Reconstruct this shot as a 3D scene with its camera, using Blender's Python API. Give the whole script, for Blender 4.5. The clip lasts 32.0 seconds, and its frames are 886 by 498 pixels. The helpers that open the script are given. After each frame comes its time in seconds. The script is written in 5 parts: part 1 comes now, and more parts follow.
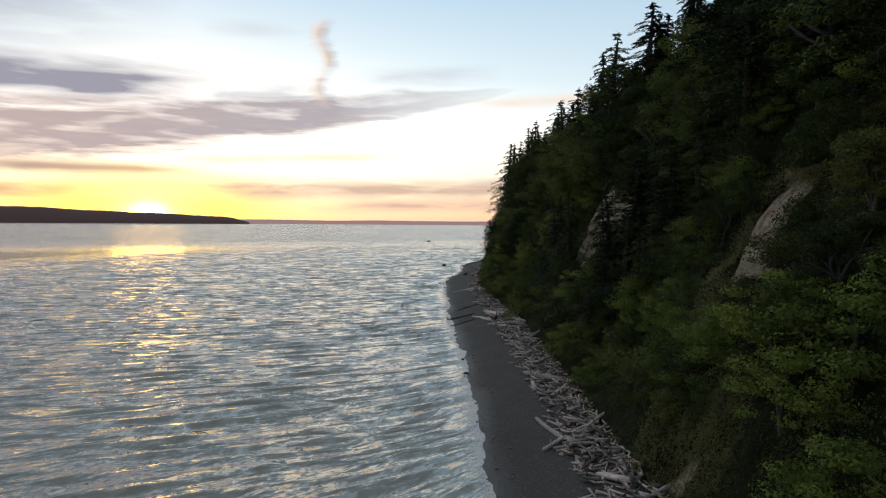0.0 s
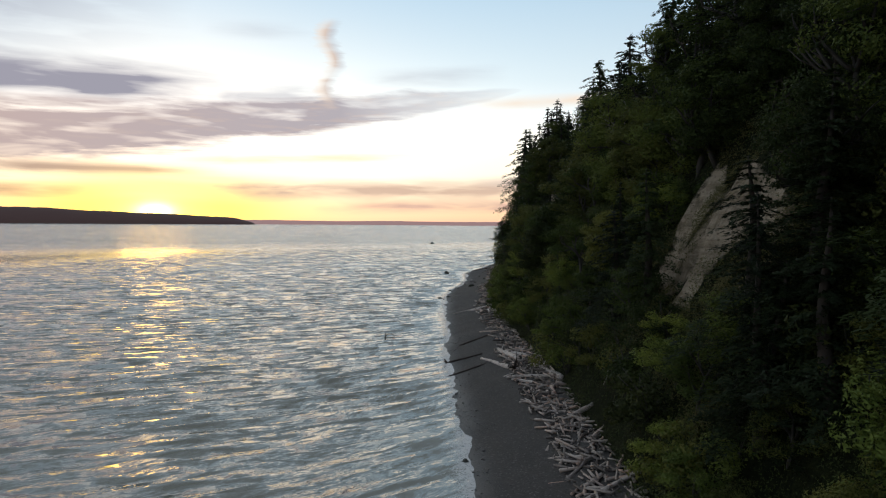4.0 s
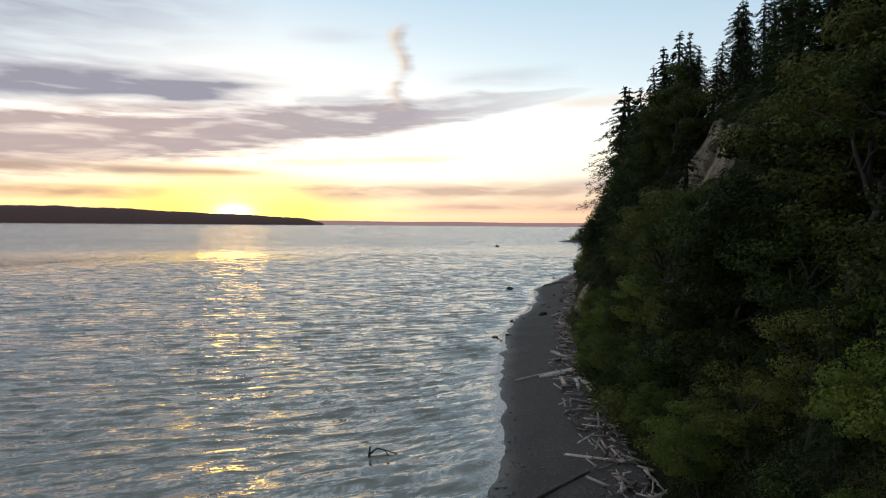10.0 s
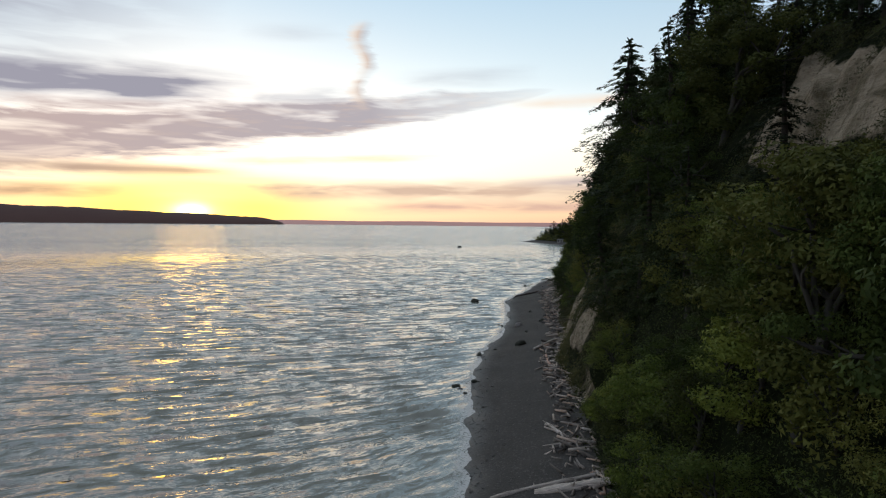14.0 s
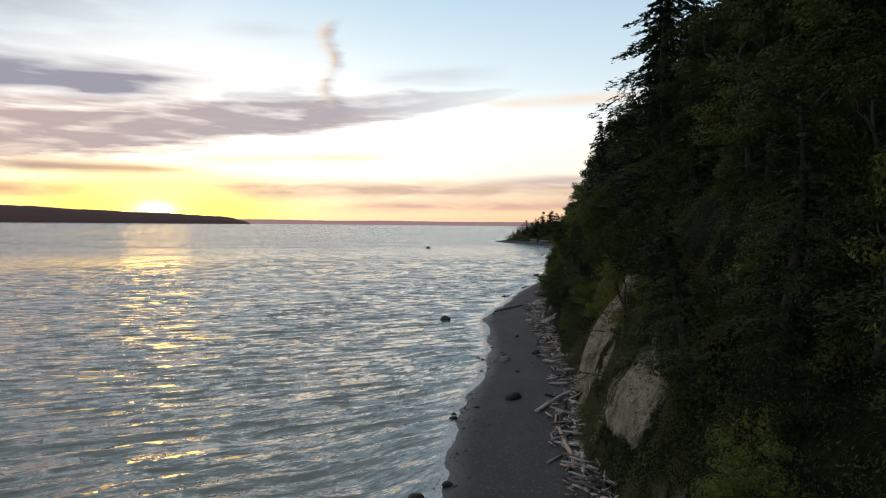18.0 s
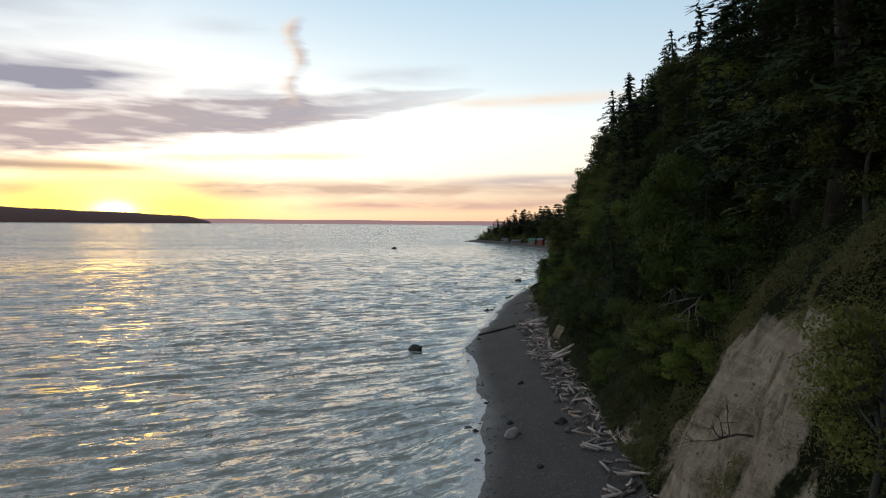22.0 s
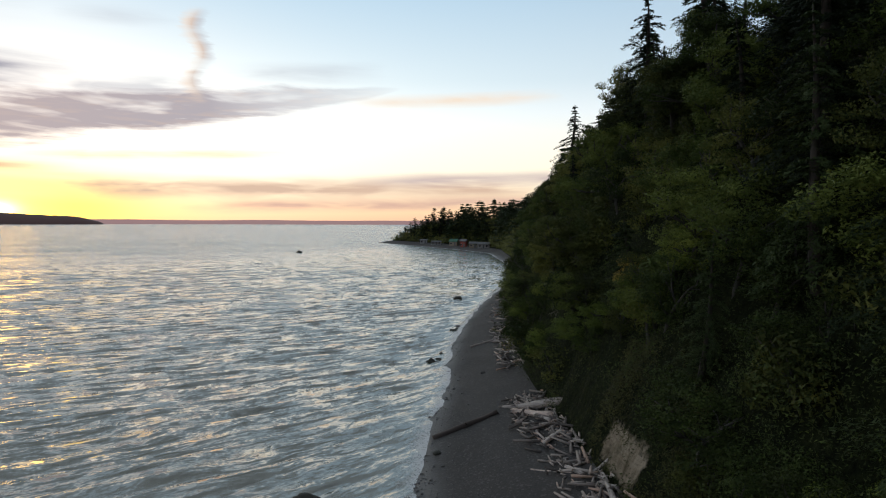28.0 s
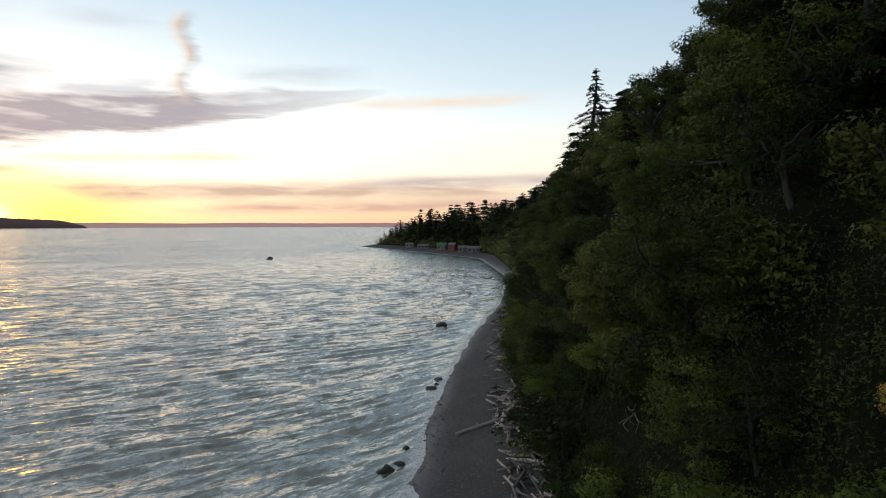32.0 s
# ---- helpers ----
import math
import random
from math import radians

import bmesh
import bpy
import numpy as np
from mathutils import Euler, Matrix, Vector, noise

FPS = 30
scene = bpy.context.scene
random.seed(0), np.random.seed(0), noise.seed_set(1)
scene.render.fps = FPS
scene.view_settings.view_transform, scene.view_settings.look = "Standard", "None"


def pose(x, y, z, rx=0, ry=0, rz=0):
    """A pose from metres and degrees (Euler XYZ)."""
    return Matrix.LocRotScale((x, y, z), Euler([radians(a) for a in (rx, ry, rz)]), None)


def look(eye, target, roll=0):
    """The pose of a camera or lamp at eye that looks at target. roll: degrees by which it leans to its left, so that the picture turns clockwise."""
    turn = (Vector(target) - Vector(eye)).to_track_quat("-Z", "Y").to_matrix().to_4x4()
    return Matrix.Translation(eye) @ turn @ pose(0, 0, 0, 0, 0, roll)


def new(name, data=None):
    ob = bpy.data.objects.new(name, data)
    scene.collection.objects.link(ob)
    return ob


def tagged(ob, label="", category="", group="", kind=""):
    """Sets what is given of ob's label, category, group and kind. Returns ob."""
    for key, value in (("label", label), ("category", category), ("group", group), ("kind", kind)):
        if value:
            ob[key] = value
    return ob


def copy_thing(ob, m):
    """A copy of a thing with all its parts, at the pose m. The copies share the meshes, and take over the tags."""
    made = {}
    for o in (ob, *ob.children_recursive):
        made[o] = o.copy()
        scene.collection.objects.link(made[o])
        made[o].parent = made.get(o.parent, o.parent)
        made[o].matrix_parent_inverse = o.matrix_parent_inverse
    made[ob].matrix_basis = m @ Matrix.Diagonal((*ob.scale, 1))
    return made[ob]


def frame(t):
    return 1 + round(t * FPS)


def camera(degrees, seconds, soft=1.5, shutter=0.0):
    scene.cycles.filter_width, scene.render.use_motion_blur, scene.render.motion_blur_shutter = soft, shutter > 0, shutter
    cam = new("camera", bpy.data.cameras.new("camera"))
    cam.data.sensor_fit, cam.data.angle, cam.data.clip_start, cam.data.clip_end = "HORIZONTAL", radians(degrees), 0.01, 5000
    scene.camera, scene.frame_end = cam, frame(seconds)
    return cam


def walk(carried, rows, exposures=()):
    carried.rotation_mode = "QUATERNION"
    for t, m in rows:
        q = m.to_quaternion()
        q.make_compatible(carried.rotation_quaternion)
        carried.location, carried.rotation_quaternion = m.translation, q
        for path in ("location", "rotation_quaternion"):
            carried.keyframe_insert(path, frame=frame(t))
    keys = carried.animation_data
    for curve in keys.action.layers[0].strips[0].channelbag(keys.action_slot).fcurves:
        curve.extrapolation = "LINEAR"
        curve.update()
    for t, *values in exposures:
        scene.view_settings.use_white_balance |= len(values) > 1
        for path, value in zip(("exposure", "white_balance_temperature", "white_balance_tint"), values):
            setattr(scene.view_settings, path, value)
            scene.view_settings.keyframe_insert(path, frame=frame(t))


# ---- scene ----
# Seconds, place in metres, then pitch, roll and turn in degrees.
PATH = [
    (0.0, 1.96, -126.86, 16.87, -2.34, -0.41, 1.47),
    (0.5, 1.89, -122.73, 16.91, -2.34, -0.41, 1.48),
    (1.0, 1.82, -118.60, 16.94, -2.33, -0.41, 1.47),
    (1.5, 1.79, -114.45, 16.98, -2.33, -0.41, 1.48),
    (2.0, 1.79, -110.29, 17.01, -2.32, -0.41, 1.49),
    (2.5, 1.85, -106.11, 17.03, -2.32, -0.41, 1.48),
    (3.0, 1.97, -101.92, 17.06, -2.32, -0.40, 1.49),
    (3.5, 2.13, -97.75, 17.07, -2.31, -0.40, 1.53),
    (5.5, 3.08, -81.37, 17.03, -2.27, -0.44, 4.27),
    (6.0, 3.25, -77.25, 17.00, -2.27, -0.44, 4.45),
    (6.5, 3.33, -73.08, 16.96, -2.27, -0.45, 7.18),
    (7.0, 3.33, -68.86, 16.92, -2.27, -0.45, 7.33),
    (7.5, 3.26, -64.64, 16.90, -2.27, -0.46, 7.25),
    (8.0, 3.11, -60.42, 16.90, -2.27, -0.47, 7.47),
    (8.5, 2.91, -56.22, 16.93, -2.27, -0.49, 7.93),
    (9.0, 2.67, -52.06, 16.97, -2.27, -0.50, 8.00),
    (9.5, 2.43, -47.93, 17.01, -2.27, -0.51, 8.10),
    (10.0, 2.22, -43.83, 17.03, -2.27, -0.52, 8.05),
    (10.5, 2.04, -39.75, 17.01, -2.27, -0.53, 8.15),
    (11.0, 1.89, -35.72, 16.96, -2.27, -0.54, 8.13),
    (11.5, 1.74, -31.78, 16.90, -2.27, -0.55, 7.96),
    (12.0, 1.55, -27.95, 16.86, -2.28, -0.56, 7.53),
    (12.5, 1.32, -24.25, 16.83, -2.28, -0.57, 7.02),
    (13.0, 1.05, -20.66, 16.83, -2.28, -0.58, 6.48),
    (13.5, 0.78, -17.15, 16.85, -2.28, -0.57, 5.33),
    (14.0, 0.55, -13.69, 16.88, -2.28, -0.57, 4.73),
    (14.5, 0.37, -10.24, 16.93, -2.29, -0.56, 4.65),
    (16.5, -0.12, 3.39, 16.97, -2.30, -0.54, 2.52),
    (17.0, -0.25, 6.80, 16.92, -2.30, -0.54, 1.93),
    (17.5, -0.40, 10.23, 16.87, -2.31, -0.53, 1.97),
    (18.0, -0.58, 13.71, 16.82, -2.31, -0.53, 1.99),
    (18.5, -0.77, 17.26, 16.80, -2.31, -0.52, 1.99),
    (19.0, -0.97, 20.86, 16.78, -2.32, -0.51, 1.89),
    (19.5, -1.18, 24.51, 16.76, -2.32, -0.51, 1.34),
    (20.0, -1.36, 28.18, 16.72, -2.32, -0.50, 0.91),
    (20.5, -1.51, 31.86, 16.65, -2.33, -0.50, 0.34),
    (21.0, -1.64, 35.52, 16.57, -2.34, -0.49, 0.02),
    (21.5, -1.74, 39.14, 16.47, -2.34, -0.48, -0.44),
    (22.0, -1.82, 42.68, 16.39, -2.35, -0.47, -0.96),
    (22.5, -1.88, 46.14, 16.33, -2.36, -0.46, -2.02),
    (23.0, -1.93, 49.58, 16.30, -2.37, -0.45, -2.80),
    (23.5, -1.98, 53.08, 16.28, -2.37, -0.44, -3.37),
    (24.0, -2.03, 56.72, 16.27, -2.37, -0.42, -3.39),
    (24.5, -2.09, 60.56, 16.27, -2.38, -0.41, -3.37),
    (25.0, -2.15, 64.52, 16.28, -2.39, -0.40, -3.33),
    (25.5, -2.20, 68.53, 16.29, -2.39, -0.39, -3.38),
    (26.0, -2.23, 72.48, 16.32, -2.40, -0.38, -5.63),
    (26.5, -2.22, 76.31, 16.35, -2.40, -0.33, -7.25),
    (28.5, -1.14, 91.19, 16.43, -2.34, -0.16, -8.85),
    (29.0, -0.51, 95.02, 16.43, -2.31, -0.15, -9.05),
    (29.5, 0.25, 98.92, 16.43, -2.29, -0.11, -9.73),
    (30.0, 1.12, 102.89, 16.45, -2.27, -0.07, -9.90),
    (31.0, 3.06, 111.09, 16.52, -2.22, 0.01, -9.76),
    (32.0, 5.16, 119.46, 16.63, -2.18, 0.09, -9.66),
]
cam = camera(69.0, 32.0, 1.15)
walk(cam, [(t, pose(x, y, z, 90 + p, r, w)) for t, x, y, z, p, r, w in PATH])

# ---------------------------------------------------------------- sky and sun
SUN_AZ, SUN_EL = -26.0, 1.7          # degrees; azimuth counts to the right of +y


class Nodes:
    """A short way to write node graphs."""

    def __init__(self, tree):
        self.tree = tree

    def make(self, kind, **inputs):
        node = self.tree.nodes.new(kind)
        for key, value in inputs.items():
            self.put(node.inputs[key.replace("_", " ")], value)
        return node

    def put(self, socket, value):
        if isinstance(value, bpy.types.NodeSocket):
            self.tree.links.new(value, socket)
        else:
            if socket.type == "RGBA" and len(value) == 3:
                value = (*value, 1.0)
            socket.default_value = value

    def math(self, op, a, b=0.0, c=0.0, clamp=False):
        node = self.tree.nodes.new("ShaderNodeMath")
        node.operation, node.use_clamp = op, clamp
        for i, v in enumerate((a, b, c)):
            self.put(node.inputs[i], v)
        return node.outputs[0]

    def mix(self, fac, a, b, blend="MIX"):
        node = self.tree.nodes.new("ShaderNodeMix")
        node.data_type, node.blend_type, node.clamp_factor = "RGBA", blend, True
        self.put(node.inputs[0], fac)
        for i, v in ((6, a), (7, b)):
            self.put(node.inputs[i], v if isinstance(v, bpy.types.NodeSocket) else (*v, 1.0))
        return node.outputs[2]

    def ramp(self, fac, stops, ease="EASE"):
        node = self.tree.nodes.new("ShaderNodeValToRGB")
        node.color_ramp.interpolation = ease
        e = node.color_ramp.elements
        while len(e) < len(stops):
            e.new(0.5)
        for el, (p, c) in zip(e, stops):
            el.position = p
            el.color = (*c, 1) if isinstance(c, tuple) else (c, c, c, 1)
        self.put(node.inputs[0], fac)
        return node.outputs[0]

    def noise(self, vector, scale, detail=3.0, rough=0.55, distortion=0.0):
        node = self.tree.nodes.new("ShaderNodeTexNoise")
        self.put(node.inputs["Vector"], vector)
        for key, v in (("Scale", scale), ("Detail", detail), ("Roughness", rough), ("Distortion", distortion)):
            self.put(node.inputs[key], v)
        return node.outputs["Fac"]

    def scaled(self, vector, s, o=(0, 0, 0)):
        node = self.tree.nodes.new("ShaderNodeMapping")
        self.put(node.inputs["Vector"], vector)
        node.inputs["Scale"].default_value, node.inputs["Location"].default_value = s, o
        return node.outputs[0]


def build_world():
    world = bpy.data.worlds.new("sunset_sky")
    scene.world = world
    world.use_nodes = True
    world.node_tree.nodes.clear()
    n = Nodes(world.node_tree)
    M = n.math
    xyz = n.make("ShaderNodeSeparateXYZ", Vector=n.make("ShaderNodeTexCoord").outputs["Generated"]).outputs
    el = M("DEGREES", M("ARCSINE", xyz[2]))
    az = M("DEGREES", M("ARCTAN2", xyz[0], xyz[1]))
    el_pos = M("MAXIMUM", el, 0.0)

    # clear air: warm at the horizon, nearly white above it, pale blue higher up
    air = n.ramp(M("DIVIDE", el_pos, 90.0), [
        (0.0, (0.98, 0.62, 0.42)), (0.016, (1.05, 0.80, 0.52)), (0.036, (1.16, 1.06, 0.84)), (0.075, (1.12, 1.09, 0.97)), (0.105, (0.95, 1.04, 1.07)),
        (0.135, (0.74, 0.89, 0.97)), (0.21, (0.52, 0.72, 0.88)), (0.40, (0.53, 0.61, 0.67)), (1.0, (0.53, 0.56, 0.57))], "LINEAR")
    daz = M("SUBTRACT", az, SUN_AZ)
    # the sky is dimmer away from the sunset
    back = M("MULTIPLY_ADD", M("COSINE", M("RADIANS", daz)), 0.36, 0.64)
    air = n.mix(1.0, air, n.make("ShaderNodeCombineColor", Red=back, Green=back, Blue=M("POWER", back, 0.8)).outputs[0], "MULTIPLY")

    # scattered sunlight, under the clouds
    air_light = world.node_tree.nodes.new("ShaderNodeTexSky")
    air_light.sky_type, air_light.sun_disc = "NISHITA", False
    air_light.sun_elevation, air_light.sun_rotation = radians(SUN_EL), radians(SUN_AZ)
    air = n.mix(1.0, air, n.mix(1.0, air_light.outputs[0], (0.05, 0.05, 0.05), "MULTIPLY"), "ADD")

    def hump(cx, cy, wx, wy):
        """A soft bump of height 1 at azimuth cx, elevation cy."""
        a, b = M("DIVIDE", M("SUBTRACT", az, cx), wx), M("DIVIDE", M("SUBTRACT", el, cy), wy)
        r2 = M("MULTIPLY_ADD", a, a, M("MULTIPLY", b, b))
        return M("EXPONENT", M("MULTIPLY", r2, -1.0))

    air = n.mix(M("MULTIPLY", hump(SUN_AZ + 5, 7.0, 20, 5.5), 0.6), air, (1.7, 1.66, 1.55))
    air = n.mix(M("MULTIPLY", hump(SUN_AZ, 1.4, 11, 2.6), 0.9), air, (1.35, 0.95, 0.14))

    # clouds: long thin streaks, broken by stretched noise
    flat = n.make("ShaderNodeCombineXYZ", X=az, Y=el, Z=0.0).outputs[0]
    rough = n.noise(n.scaled(flat, (0.09, 0.75, 1)), 1.0, 5.0, 0.6, 0.4)
    fine = n.noise(n.scaled(flat, (0.28, 2.2, 1), (7, 3, 0)), 1.0, 4.0, 0.6, 0.3)
    wisps = n.noise(n.scaled(flat, (0.12, 0.8, 1), (2, 9, 0)), 1.0, 3.5, 0.55, 0.4)
    wob = M("MULTIPLY_ADD", M("SUBTRACT", rough, 0.5), 2.2, M("MULTIPLY", M("SUBTRACT", fine, 0.5), 0.3))

    def streak(a0, a1, e0, e1, half, amount, soft=0.4, taper=6.0):
        """A streak of cloud from azimuth a0 to a1, rising from elevation e0 to e1."""
        mid = M("MULTIPLY_ADD", M("SUBTRACT", az, a0), (e1 - e0) / (a1 - a0), e0)
        d = M("ABSOLUTE", M("SUBTRACT", M("MULTIPLY_ADD", wob, half * 0.5, el), mid))
        across = M("SUBTRACT", 1.0, M("SMOOTH_MIN", M("MAXIMUM", M("DIVIDE", M("SUBTRACT", d, half * (1 - soft)), half * 2 * soft), 0.0), 1.0, 0.2), clamp=True)
        w1 = M("DIVIDE", M("SUBTRACT", M("MULTIPLY_ADD", wob, 2.5, az), a0), taper, clamp=True)
        w2 = M("DIVIDE", M("SUBTRACT", a1, M("MULTIPLY_ADD", wob, 2.5, az)), taper, clamp=True)
        wisp = M("MULTIPLY_ADD", wisps, 2.3, -0.30, clamp=True)
        return M("MULTIPLY", M("MULTIPLY", M("MULTIPLY", across, wisp), M("MULTIPLY", w1, w2)), amount, clamp=True)

    def over(base, mask, colour):
        return n.mix(mask, base, colour)

    sky = air
    grey = (0.45, 0.46, 0.53)
    sky = over(sky, streak(-90, -23, 13.0, 18.5, 4.4, 0.9, 0.8, 16), (0.44, 0.45, 0.53))
    sky = over(sky, streak(-75, -19, 9.6, 10.9, 1.25, 1.3, 0.7, 10), (0.38, 0.37, 0.44))
    sky = over(sky, streak(-24, -11, 10.3, 10.9, 0.75, 0.6, 0.8, 4), grey)
    sky = over(sky, streak(-10, 4, 12.2, 12.9, 0.6, 0.4, 0.8, 5), grey)
    sky = over(sky, streak(-22, -13, 15.6, 16.0, 0.5, 0.3, 0.8, 4), grey)
    # the long wedge that thins out towards the land
    mid = M("MULTIPLY_ADD", M("ADD", az, 36.0), 0.128, 6.3)
    half = M("MULTIPLY", M("POWER", M("DIVIDE", M("SUBTRACT", 5.0, az), 42.0, clamp=True), 0.7), 2.3)
    d = M("ABSOLUTE", M("SUBTRACT", M("MULTIPLY_ADD", M("MULTIPLY", wob, half), 1.0, el), mid))
    wedge = M("SUBTRACT", 1.0, M("DIVIDE", M("SUBTRACT", d, M("MULTIPLY", half, 0.35)), M("MULTIPLY_ADD", half, 0.95, 0.04), clamp=True))
    wedge = M("MULTIPLY", M("MULTIPLY", M("MULTIPLY", wedge, 1.7, clamp=True), M("MULTIPLY_ADD", wisps, 2.3, -0.12, clamp=True)), M("MULTIPLY", half, 0.85, clamp=True))
    tint = n.mix(M("DIVIDE", M("ADD", az, 36.0), 30.0, clamp=True), (0.60, 0.47, 0.45), (0.48, 0.46, 0.51))
    tint = n.mix(M("MULTIPLY", M("SUBTRACT", fine, 0.50, clamp=True), 3.0, clamp=True), tint, (0.66, 0.53, 0.48))
    sky = over(sky, wedge, tint)
    sky = over(sky, streak(-26, -3, 5.0, 5.9, 0.32, 0.6, 0.7, 6), (0.92, 0.72, 0.42))
    sky = over(sky, streak(-75, -20, 4.0, 4.1, 0.42, 1.0, 0.8, 7), (0.62, 0.44, 0.33))
    sky = over(sky, streak(-75, -24, 2.1, 2.3, 0.42, 1.0, 0.8, 8), (0.66, 0.43, 0.26))
    sky = over(sky, streak(-33, 20, 2.5, 3.1, 0.75, 1.0, 0.7, 7), (0.78, 0.56, 0.42))
    sky = over(sky, streak(-14, 27, 1.3, 1.9, 0.42, 0.95, 0.8, 8), (0.72, 0.46, 0.38))
    sky = over(sky, streak(0, 32, 3.5, 4.3, 0.45, 0.9, 0.8, 7), (0.66, 0.54, 0.52))
    sky = over(sky, streak(0, 19, 10.3, 10.9, 0.42, 0.8, 0.8, 6), (1.0, 0.80, 0.62))
    # the upright curl of cloud
    curl = M("MULTIPLY_ADD", M("SINE", M("MULTIPLY", el, 1.5)), 0.45, -11.9)
    wide = M("MULTIPLY_ADD", fine, 2.6, -0.25)
    a = M("SUBTRACT", 1.0, M("DIVIDE", M("ABSOLUTE", M("SUBTRACT", az, curl)), wide, clamp=True))
    b = M("MULTIPLY", M("SUBTRACT", el, 9.6, clamp=True), M("SUBTRACT", 17.2, el, clamp=True))
    side = M("MULTIPLY_ADD", M("SUBTRACT", az, curl), 0.9, 0.45, clamp=True)
    sky = over(sky, M("MULTIPLY", M("MULTIPLY", a, b), M("MULTIPLY_ADD", wisps, 3.4, -1.0, clamp=True), clamp=True), n.mix(side, (0.95, 0.74, 0.58), (0.52, 0.48, 0.50)))

    # glow round the sun
    glow = n.mix(M("MULTIPLY", hump(SUN_AZ, 0.5, 6.5, 1.9), 0.85), sky, (1.45, 0.86, 0.07))
    glow = n.mix(1.0, glow, n.mix(hump(SUN_AZ, 0.8, 4.6, 2.1), (0, 0, 0), (2.6, 1.75, 0.34)), "ADD")
    glow = n.mix(1.0, glow, n.mix(hump(SUN_AZ, 0.8, 1.2, 0.6), (0, 0, 0), (3.0, 2.7, 1.5)), "ADD")
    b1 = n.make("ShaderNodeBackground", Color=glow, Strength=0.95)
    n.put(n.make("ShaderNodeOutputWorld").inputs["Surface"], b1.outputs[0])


build_world()
sun = new("sun", bpy.data.lights.new("sun", "SUN"))
sun.data.energy, sun.data.angle, sun.data.color = 0.028, radians(5.5), (1.0, 0.54, 0.13)
sun_way = Vector((math.sin(radians(SUN_AZ)) * math.cos(radians(SUN_EL)), math.cos(radians(SUN_AZ)) * math.cos(radians(SUN_EL)), math.sin(radians(SUN_EL))))
sun.matrix_world = look(sun_way * 100, (0, 0, 0))

# ---------------------------------------------------------------- materials
def material(name, build):
    m = bpy.data.materials.new(name)
    m.use_nodes = True
    m.node_tree.nodes.clear()
    n = Nodes(m.node_tree)
    shader = build(n)
    n.put(n.make("ShaderNodeOutputMaterial").inputs["Surface"], shader)
    return m


def coords(n, kind="Object"):
    return n.make("ShaderNodeTexCoord").outputs[kind]


def bump(n, height, strength, distance):
    return n.make("ShaderNodeBump", Height=height, Strength=strength, Distance=distance).outputs[0]


def paint(n, colour, rough=0.8, normal=None, **more):
    node = n.make("ShaderNodeBsdfPrincipled", Base_Color=colour, Roughness=rough, **more)
    if normal is not None:
        n.put(node.inputs["Normal"], normal)
    return node.outputs[0]


def bark_like(c1, c2, scale=1.0):
    def build(n):
        v = coords(n)
        g = n.noise(n.scaled(v, (14 * scale, 14 * scale, 1.2 * scale)), 1.0, 4.0, 0.65)
        s = n.noise(v, 0.9 * scale, 3.0)
        k = n.math("MULTIPLY_ADD", s, 0.6, n.math("MULTIPLY", g, 0.5))
        r = n.make("ShaderNodeObjectInfo").outputs["Random"]
        col = n.mix(n.math("MULTIPLY_ADD", r, 0.35, n.math("SUBTRACT", k, 0.2), clamp=True), c1, c2)
        return paint(n, col, 0.85, bump(n, g, 0.7, 0.02))
    return build


def scrap_build(n):
    r = n.make("ShaderNodeNewGeometry").outputs["Random Per Island"]
    g = n.noise(coords(n), 6.0, 3.0)
    col = n.ramp(r, [(0.0, (0.06, 0.05, 0.045)), (0.4, (0.26, 0.225, 0.20)), (0.8, (0.58, 0.50, 0.44)), (1.0, (0.60, 0.40, 0.30))], "LINEAR")
    return paint(n, n.mix(n.math("MULTIPLY", g, 0.5), col, (0.09, 0.075, 0.065)), 0.9, bump(n, g, 0.5, 0.02))


def drift_build(n):
    v = coords(n)
    g = n.noise(n.scaled(v, (1.2, 16, 16)), 1.0, 4.0, 0.65)
    s = n.noise(v, 1.1, 3.0)
    r = n.make("ShaderNodeObjectInfo").outputs["Random"]
    col = n.ramp(r, [(0.0, (0.30, 0.26, 0.235)), (0.35, (0.62, 0.55, 0.50)), (0.7, (0.76, 0.67, 0.60)), (0.86, (0.70, 0.50, 0.40)), (1.0, (0.70, 0.44, 0.33))], "LINEAR")
    col = n.mix(n.math("MULTIPLY", n.math("SUBTRACT", 0.62, g, clamp=True), 2.2, clamp=True), col, (0.07, 0.058, 0.05))
    col = n.mix(n.math("MULTIPLY", n.math("SUBTRACT", s, 0.5, clamp=True), 2.0, clamp=True), col, (0.13, 0.11, 0.095))
    return paint(n, col, 0.88, bump(n, g, 0.8, 0.03))


def leaf_like(dark, mid, light, gloss=0.65):
    """Foliage: colour varies from plant to plant, from clump to clump and from leaf to leaf."""
    def build(n):
        r = n.make("ShaderNodeObjectInfo").outputs["Random"]
        isl = n.make("ShaderNodeNewGeometry").outputs["Random Per Island"]
        v = coords(n)
        clump = n.noise(v, 0.7, 2.0)
        k = n.math("MULTIPLY_ADD", n.math("SUBTRACT", clump, 0.5), 1.3, n.math("MULTIPLY_ADD", r, 1.0, n.math("MULTIPLY", isl, 0.14)))
        col = n.ramp(n.math("SUBTRACT", k, 0.12), [(0.05, dark), (0.5, mid), (1.0, light)], "LINEAR")
        a = paint(n, col, gloss, Specular_IOR_Level=0.12)
        t = n.make("ShaderNodeBsdfTranslucent", Color=col).outputs[0]
        return mixed(n, 0.22, a, t)
    return build


